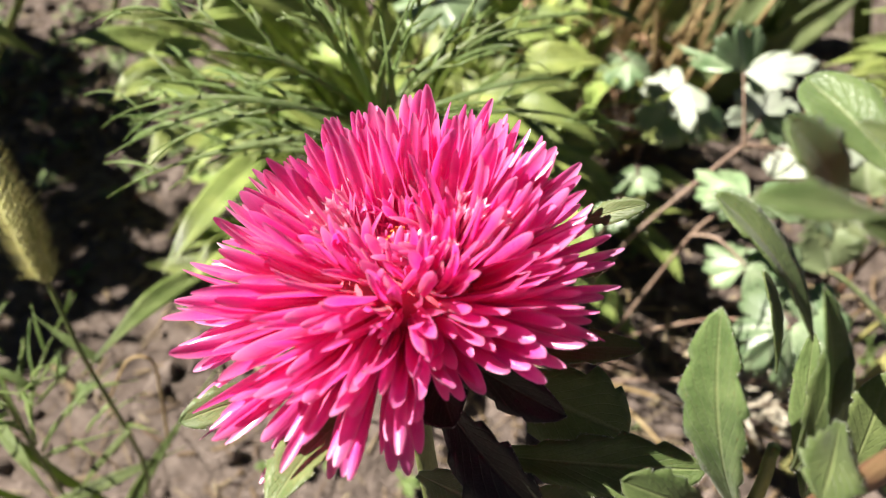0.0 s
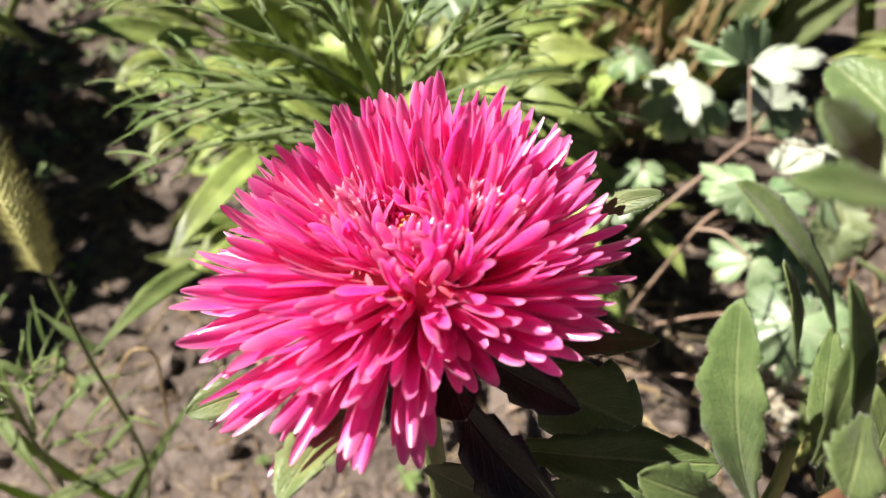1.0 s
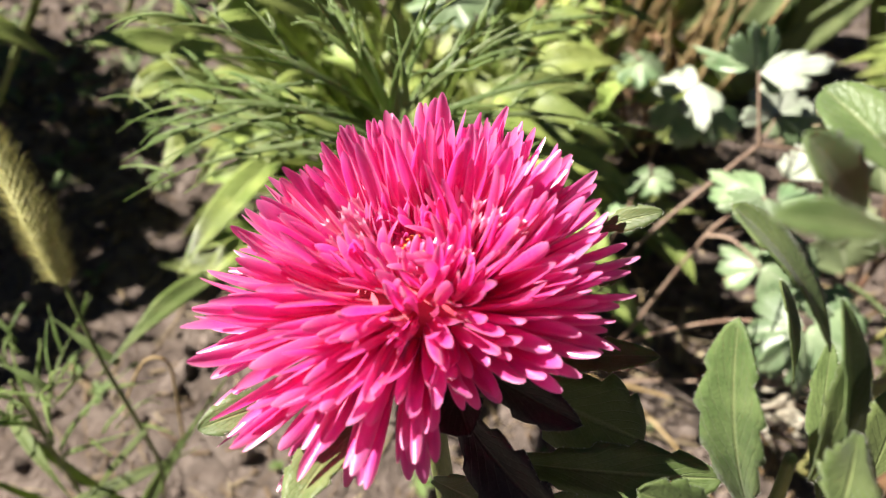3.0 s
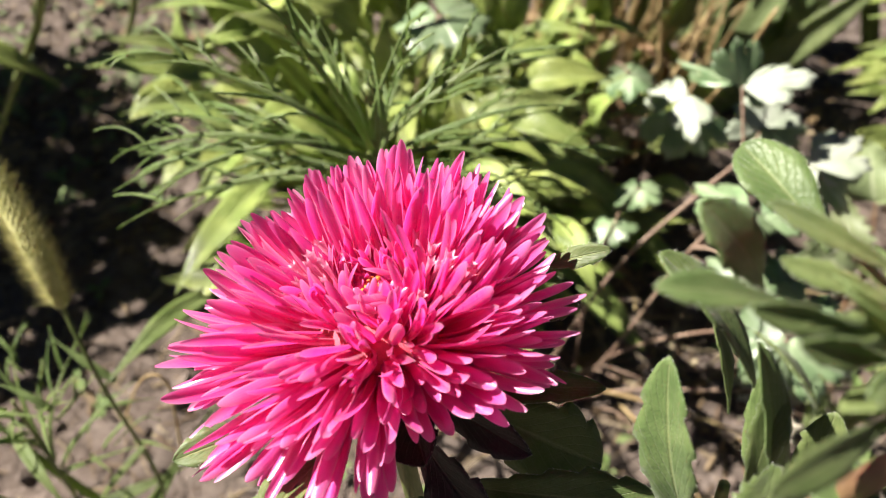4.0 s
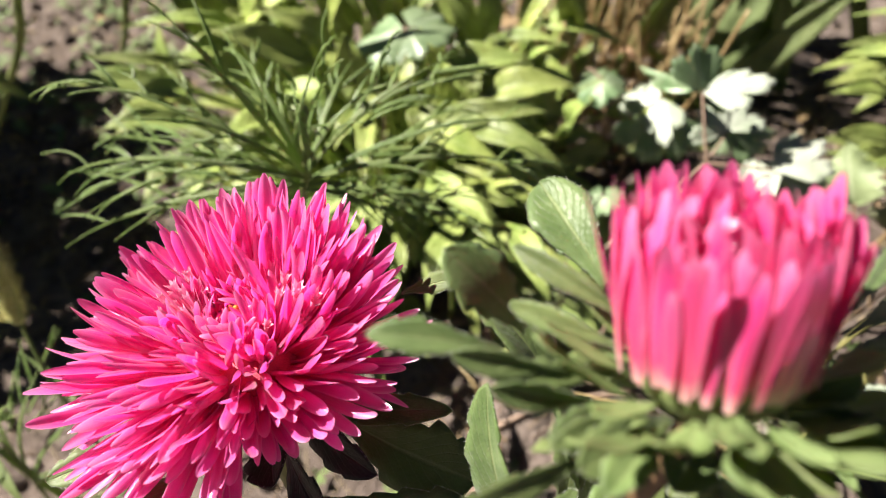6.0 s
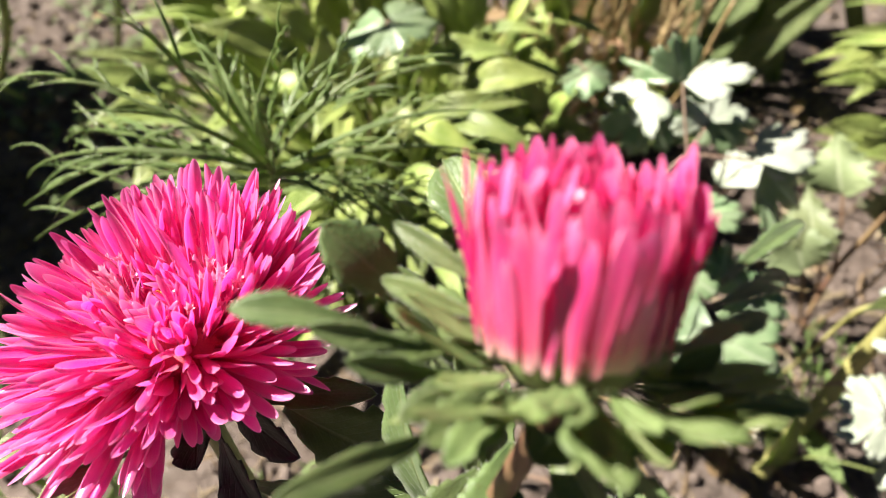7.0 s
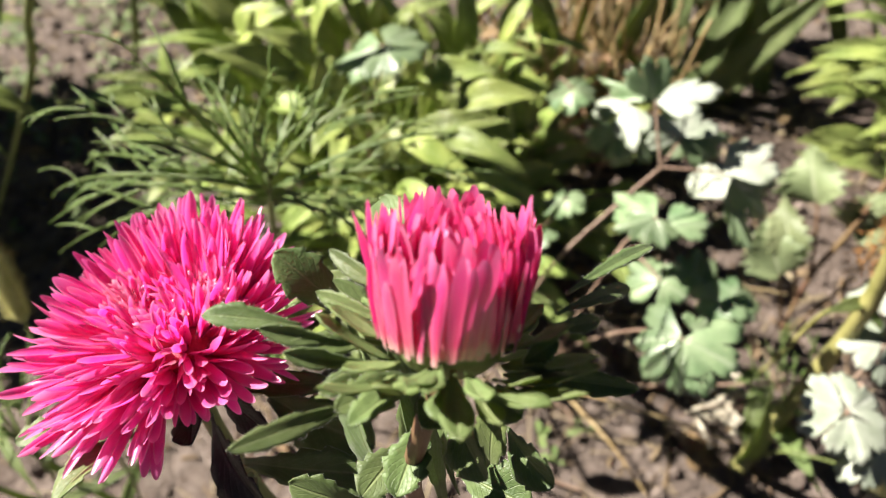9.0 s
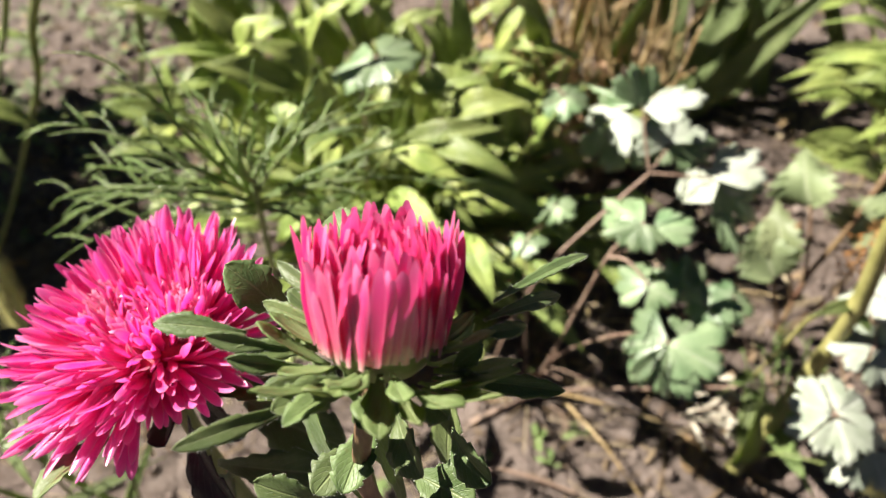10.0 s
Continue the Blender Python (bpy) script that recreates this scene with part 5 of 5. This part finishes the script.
def foxtail(root, points, head_from, label, seed):
    """A grass stem with a bristly seed head at its end."""
    rg = random.Random(seed)
    plant = thing("foxtail_grass", root, label, "grass", "foxtail grasses")
    plant_stem[plant.name] = GREEN_STEM
    pts = [Vector(p) for p in points]
    stalk(plant, pts, 0.0011, GREEN_STEM, end=0.0008)
    core, hairs = bmesh.new(), bmesh.new()
    for i in range(420):
        s = head_from + (1 - head_from) * (i + 0.5) / 420
        f = (s - head_from) / (1 - head_from)
        p = curve_at(pts, s)
        d = (curve_at(pts, min(s + 0.01, 1.0)) - curve_at(pts, s - 0.01)).normalized()
        o = d.orthogonal().normalized()
        a = i * 2.39996
        out = o * math.cos(a) + d.cross(o) * math.sin(a)
        r = 0.0046 * (math.sin(math.pi * min(1.0, f * 0.93 + 0.07)) ** 0.5)
        seat = p + out * r * 0.72
        bmesh.ops.create_icosphere(core, subdivisions=1, radius=0.0014, matrix=Matrix.Translation(seat) @ (d * 0.8 + out * 0.5).to_track_quat("Z", "Y").to_matrix().to_4x4() @ Matrix.Diagonal((1, 1, 1.7, 1)))
        for _ in range(3):
            way = (out + d * rg.uniform(0.5, 1.1) + Vector((rg.uniform(-0.3, 0.3), rg.uniform(-0.3, 0.3), rg.uniform(-0.3, 0.3)))).normalized()
            e = seat + way * rg.uniform(0.006, 0.0105)
            w = way.orthogonal().normalized() * 0.00014
            hairs.faces.new([hairs.verts.new(q) for q in (seat - w, seat + w, e)])
            w = way.cross(w)
            hairs.faces.new([hairs.verts.new(q) for q in (seat - w, seat + w, e)])
    head = part("seed_head", core, SEED_HEAD, plant, "yellow-green bristly seed head")
    tagged(part("bristle", hairs, BRISTLE, head), kind="stuff")
    return plant


fox = foxtail((-0.02, 0.33, 0.0), [(-0.02, 0.33, -0.01), (0.03, 0.325, 0.12), (0.028, 0.335, 0.22), (0.0165, 0.352, 0.256), (0.0075, 0.366, 0.284), (-0.0100, 0.384, 0.306)], 0.6, "foxtail grass with a yellow-green bristly seed head", 1)
for b, t, w in (((-0.02, 0.33, 0.0), (0.07, 0.37, 0.175), 0.009), ((-0.02, 0.33, 0.0), (-0.06, 0.30, 0.20), 0.007), ((-0.01, 0.33, 0.0), (0.055, 0.29, 0.19), 0.006), ((-0.02, 0.34, 0.02), (-0.09, 0.36, 0.17), 0.007)):
    grass_blade(fox, b, t, w)
grass_blade(fox, (0.0470, 0.4064, 0.1912), (0.0238, 0.3341, 0.2113), 0.0120)
grass_blade(fox, (-0.0261, 0.3232, 0.1799), (0.0168, 0.2890, 0.1750), 0.0057)
grass_blade(fox, (-0.0172, 0.3060, 0.1136), (0.0431, 0.3460, 0.1164), 0.0072)
grass_blade(fox, (0.0082, 0.3221, 0.2155), (-0.0171, 0.3291, 0.2228), 0.0034)
grass_blade(fox, (0.0217, 0.3486, 0.1974), (-0.0118, 0.3618, 0.2104), 0.0042)
grass_blade(fox, (0.0377, 0.3255, 0.1775), (0.0119, 0.2940, 0.1536), 0.0032)
stalk(fox, [(0.0338, 0.3450, 0.1162), (0.0348, 0.3570, 0.1518), (0.0371, 0.3606, 0.1804), (0.0246, 0.3593, 0.1802), (0.0074, 0.3497, 0.1476)], 0.0010, STRAW)
foxtail((0.43, 0.43, 0.0), [(0.43, 0.43, -0.01), (0.44, 0.415, 0.05), (0.48, 0.40, 0.064), (0.50, 0.395, 0.056), (0.525, 0.385, 0.045)], 0.5, "low foxtail grass with a drooping bristly head", 2)

# feathery seedlings
seedling = thing("feathery_seedling", (0.455, 0.470, 0.0), "small bright green feathery seedling", "plant")
for i in range(7):
    a = i * 0.9
    frond(seedling, (0.455, 0.470, 0.0), (0.455 + 0.035 * math.cos(a), 0.470 + 0.035 * math.sin(a), 0.045 + 0.01 * (i % 3)))
side_weed = thing("feathery_seedling", (-0.03, 0.315, 0.0), "young feathery weed with thin dark green leaves", "plant")
plant_stem[side_weed.name] = GREEN_STEM
stalk(side_weed, [(-0.03, 0.315, -0.01), (-0.02, 0.32, 0.12), (-0.012, 0.325, 0.215)], 0.0014)
for i in range(10):
    a = i * 0.63 + 0.2
    frond(side_weed, (-0.015, 0.322, 0.14 + 0.008 * i), (-0.015 + 0.055 * math.cos(a), 0.322 + 0.05 * math.sin(a), 0.17 + 0.012 * i * (0.6 + 0.4 * math.sin(i))))

# dry straw by the iris
straw_tuft = thing("dry_straw", (0.24, 0.86, 0.0), "upright tuft of dry tan straw", "dead plant")
rng = random.Random(5)
for i in range(95):
    x, y = 0.27 + rng.uniform(-0.07, 0.10), 0.80 + rng.uniform(-0.07, 0.12)
    lean = Vector((rng.uniform(-0.06, 0.07), rng.uniform(-0.06, 0.03), rng.uniform(0.08, 0.26)))
    p = Vector((x, y, -0.008))
    stalk(straw_tuft, [p, p + lean * 0.5 + Vector((rng.uniform(-0.016, 0.016), rng.uniform(-0.01, 0.01), 0)), p + lean], rng.uniform(0.001, 0.0026), STRAW, "straw", steps=8)
for i in range(34):
    x, y, z = 0.25 + rng.uniform(-0.08, 0.11), 0.78 + rng.uniform(-0.05, 0.12), rng.uniform(0.01, 0.12)
    way = Vector((rng.uniform(-1, 1), rng.uniform(-1, 0.4), rng.uniform(-0.8, 0.6))).normalized() * rng.uniform(0.03, 0.07)
    bm = bmesh.new()
    blade(bm, (x, y, z), (x + way.x, y + way.y, max(z + way.z, 0.006)), rng.uniform(0.006, 0.014), "lance", (0, -0.5, 1), rng.uniform(-0.1, 0.25), rng.uniform(0.2, 0.9), 0.12, rows=10, cols=4, rng=rng)
    thin_body(bm, 0.0003)
    part("dry_leaf", bm, DEAD_LEAF, straw_tuft)

# fallen stalks
for pts, r, m, lab in (
    ([(0.2966, 0.4583, 0.02), (0.326, 0.425, 0.022), (0.3555, 0.392, 0.006)], 0.0013, STRAW, "dry straw-coloured stalk on the soil"),
    ([(0.255, 0.466, 0.03), (0.33, 0.453, 0.03), (0.4175, 0.439, 0.008)], 0.0014, STRAW, "long dry tan stalk on the soil"),
    ([(0.2227, 0.4406, 0.006), (0.27, 0.462, 0.02), (0.31, 0.475, 0.01)], 0.0022, TAN_STEM, "pale pinkish dry twig on the soil"),
    ([(0.35, 0.50, 0.008), (0.40, 0.49, 0.016), (0.45, 0.46, 0.006)], 0.0014, TAN_STEM, "thin dry twig on the soil"),
    ([(0.02, 0.47, 0.008), (0.06, 0.44, 0.014), (0.10, 0.43, 0.006)], 0.0020, TAN_STEM, "thin dry twig on the soil"),
    ([(0.21, 0.39, 0.008), (0.25, 0.40, 0.016), (0.31, 0.39, 0.008)], 0.0020, TAN_STEM, "thin dry twig on the soil"),
):
    twig = thing("twig", pts[0], lab, "twig", "fallen twigs")
    stalk(twig, pts, r, m, "stick", r * 0.6)

tangle = thing("twig_tangle", (0.26, 0.53, 0.0), "tangle of thin pale dry twigs under the leaves", "twigs")
rng = random.Random(31)
for i in range(26):
    x, y = rng.uniform(0.21, 0.44), rng.uniform(0.44, 0.66)
    way = Vector((rng.uniform(-1, 1), rng.uniform(-0.7, 0.7), 0)).normalized() * rng.uniform(0.03, 0.08)
    p = Vector((x, y, rng.uniform(0.0, 0.012)))
    q = p + way + Vector((0, 0, rng.uniform(0.0, 0.05)))
    stalk(tangle, [p, p.lerp(q, 0.5) + Vector((rng.uniform(-0.008, 0.008), rng.uniform(-0.008, 0.008), rng.uniform(0, 0.012))), q], rng.uniform(0.0006, 0.0013), TAN_STEM if i % 3 else STRAW, "twig", steps=9)

bleached = thing("bleached_grass_tuft", (0.402, 0.468, 0.0), "flattened tuft of bleached white dry grass", "dead plant")
rng = random.Random(17)
for i in range(34):
    x, y = 0.402 + rng.uniform(-0.024, 0.024), 0.468 + rng.uniform(-0.022, 0.030)
    a, l = rng.gauss(-0.3, 0.5), rng.uniform(0.016, 0.034)
    bm = bmesh.new()
    blade(bm, (x, y, rng.uniform(0.003, 0.014)), (x + l * math.cos(a), y + l * math.sin(a), rng.uniform(0.003, 0.02)), rng.uniform(0.002, 0.004), "blade", (0, 0, 1), rng.uniform(0.0, 0.2), 0.5, 0.05, rows=7, cols=2, rng=rng)
    thin_body(bm, 0.0003)
    part("blade", bm, BLEACHED, bleached)

# ---- loose stuff on the soil ----
rng = random.Random(11)


def scatter(count, make, name, material, label, category):
    bm = bmesh.new()
    for _ in range(count):
        x, y = rng.gauss(0.14, 0.30), rng.gauss(0.60, 0.27)
        if -0.75 < x < 0.95 and 0.0 < y < 1.5:
            make(bm, x, y, ground_height(x, y))
    me = bpy.data.meshes.new(name)
    bm.to_mesh(me)
    bm.free()
    me.materials.append(material)
    return tagged(new(name, me), label, category, kind="stuff")


def litter_piece(bm, x, y, z):
    a, l, w = rng.uniform(0, 6.28), rng.uniform(0.005, 0.045), rng.uniform(0.0003, 0.0006) + 0.0012 * rng.random() ** 4
    d = Vector((math.cos(a), math.sin(a), rng.uniform(-0.08, 0.15)))
    s = Vector((-math.sin(a), math.cos(a), 0)) * w
    p = Vector((x, y, z + 0.0015))
    lift = Vector((0, 0, w * 0.8))
    q = p + d * l * 0.5 + Vector((rng.uniform(-1, 1), rng.uniform(-1, 1), rng.uniform(0, 0.6))) * l * 0.12
    e = p + d * l
    rings = [[bm.verts.new(c + o) for o in (-s, lift, s, -lift)] for c in (p, q, e)]
    for a0, b0 in zip(rings, rings[1:]):
        for j in range(4):
            bm.faces.new((a0[j], a0[(j + 1) % 4], b0[(j + 1) % 4], b0[j]))


def weedling(bm, x, y, z):
    if not (x < 0.02 and y > 0.62) and rng.random() > 0.22:
        return
    for k in range(rng.randint(3, 6)):
        a, l = rng.uniform(0, 6.28), rng.uniform(0.006, 0.016)
        b = Vector((x, y, z + rng.uniform(0.001, 0.008)))
        blade(bm, b, b + Vector((math.cos(a) * l, math.sin(a) * l, rng.uniform(0.0, 0.006))), l * 0.45, "spoon", (0, 0, 1), 0.06, 0.25, 0.0, rows=4, cols=2, rng=rng)


def flake(bm, x, y, z):
    a, l = rng.uniform(0, 6.28), rng.uniform(0.004, 0.016)
    b = Vector((x, y, z + 0.001))
    blade(bm, b, b + Vector((math.cos(a) * l, math.sin(a) * l, rng.uniform(0.0, 0.006))), l * rng.uniform(0.3, 0.7), "lance", (rng.uniform(-0.6, 0.6), rng.uniform(-0.6, 0.6), 1), rng.uniform(-0.1, 0.25), rng.uniform(-0.4, 0.6), 0.1, rows=4, cols=2, rng=rng)


bm = bmesh.new()
for _ in range(900):
    x, y = rng.uniform(-0.55, 0.0), rng.uniform(0.70, 1.20)
    flake(bm, x, y, ground_height(x, y))
for _ in range(700):
    x, y = rng.uniform(0.20, 0.70), rng.uniform(0.45, 1.05)
    flake(bm, x, y, ground_height(x, y))
me = bpy.data.meshes.new("leaf_flake")
bm.to_mesh(me)
bm.free()
me.materials.append(LITTER)
tagged(new("leaf_flake", me), "small curled flakes of dry brown leaves on soil", "litter", kind="stuff")
bm = bmesh.new()
for _ in range(260):
    x, y = rng.uniform(-0.50, -0.05), rng.uniform(0.72, 1.12)
    for k in range(rng.randint(2, 5)):
        a, l = rng.uniform(0, 6.28), rng.uniform(0.006, 0.020)
        b = Vector((x, y, ground_height(x, y) + rng.uniform(0.001, 0.010)))
        blade(bm, b, b + Vector((math.cos(a) * l, math.sin(a) * l, rng.uniform(0.0, 0.012))), l * 0.40, "spoon", (0, 0, 1), 0.06, 0.25, 0.0, rows=4, cols=2, rng=rng)
me = bpy.data.meshes.new("ground_weed")
bm.to_mesh(me)
bm.free()
me.materials.append(WEEDLING)
tagged(new("ground_weed", me), "low grey-green weeds creeping over dry soil", "weed", kind="stuff")

ball = bmesh.new()
bmesh.ops.create_icosphere(ball, subdivisions=1, radius=1.0)
ball_v = np.array([v.co[:] for v in ball.verts])
ball_f = [[v.index for v in f.verts] for f in ball.faces]
ball.free()
points, faces = [], []
for i in range(7000):
    x, y = (rng.gauss(0.14, 0.32), rng.gauss(0.62, 0.30)) if i % 3 else (rng.uniform(-0.6, 0.75), rng.uniform(0.35, 1.25))
    r = 0.0010 + 0.0080 * rng.random() ** 8
    turn = np.array(Euler((rng.uniform(0, 6), rng.uniform(0, 6), rng.uniform(0, 6))).to_matrix())
    jitter = np.array([[rng.uniform(-0.22, 0.22) for _ in range(3)] for _ in ball_v])
    shape = ((ball_v + jitter) * (1, rng.uniform(0.6, 1), rng.uniform(0.45, 0.8))) @ turn * r
    faces += [[k + len(points) * len(ball_v) for k in f] for f in ball_f]
    points.append(shape + (x, y, ground_height(x, y) + r * 0.2))
me = bpy.data.meshes.new("soil_clod")
me.from_pydata(np.concatenate(points).tolist(), [], faces)
me.materials.append(CLOD)
tagged(new("soil_clod", me), "small dry clods and pebbles of garden soil", "clod", kind="stuff")
scatter(2600, litter_piece, "plant_litter", LITTER, "broken bits of dry straw and stalks", "litter")
scatter(620, weedling, "weed_seedling", WEEDLING, "tiny green weed seedlings scattered on soil", "weed")
spots = [(0.317, 0.598), (-0.244, 0.961), (0.271, 0.473), (0.283, 0.552), (0.46, 0.77), (0.50, 0.80), (0.47, 0.70), (0.52, 0.72), (0.49, 0.66), (0.44, 0.84)]
for i in range(40):
    x, y = spots[i] if i < len(spots) else (rng.uniform(-0.35, 0.55), rng.uniform(0.38, 0.95))
    z, a, l = ground_height(x, y), rng.uniform(0, 6.28), rng.uniform(0.014, 0.034)
    leaf = thing("dead_leaf", (x, y, z), "curled dry brown fallen leaf on the soil", "leaf", "fallen leaves")
    bm = bmesh.new()
    blade(bm, (x, y, z + 0.003), (x + l * math.cos(a), y + l * math.sin(a), z + 0.004), l * rng.uniform(0.35, 0.6), "lance", (0, 0, 1), rng.uniform(0.1, 0.25), rng.uniform(-0.5, 0.5), 0.12, rows=10, cols=6, rng=rng)
    thin_body(bm, 0.0003)
    part("blade", bm, DEAD_LEAF, leaf)
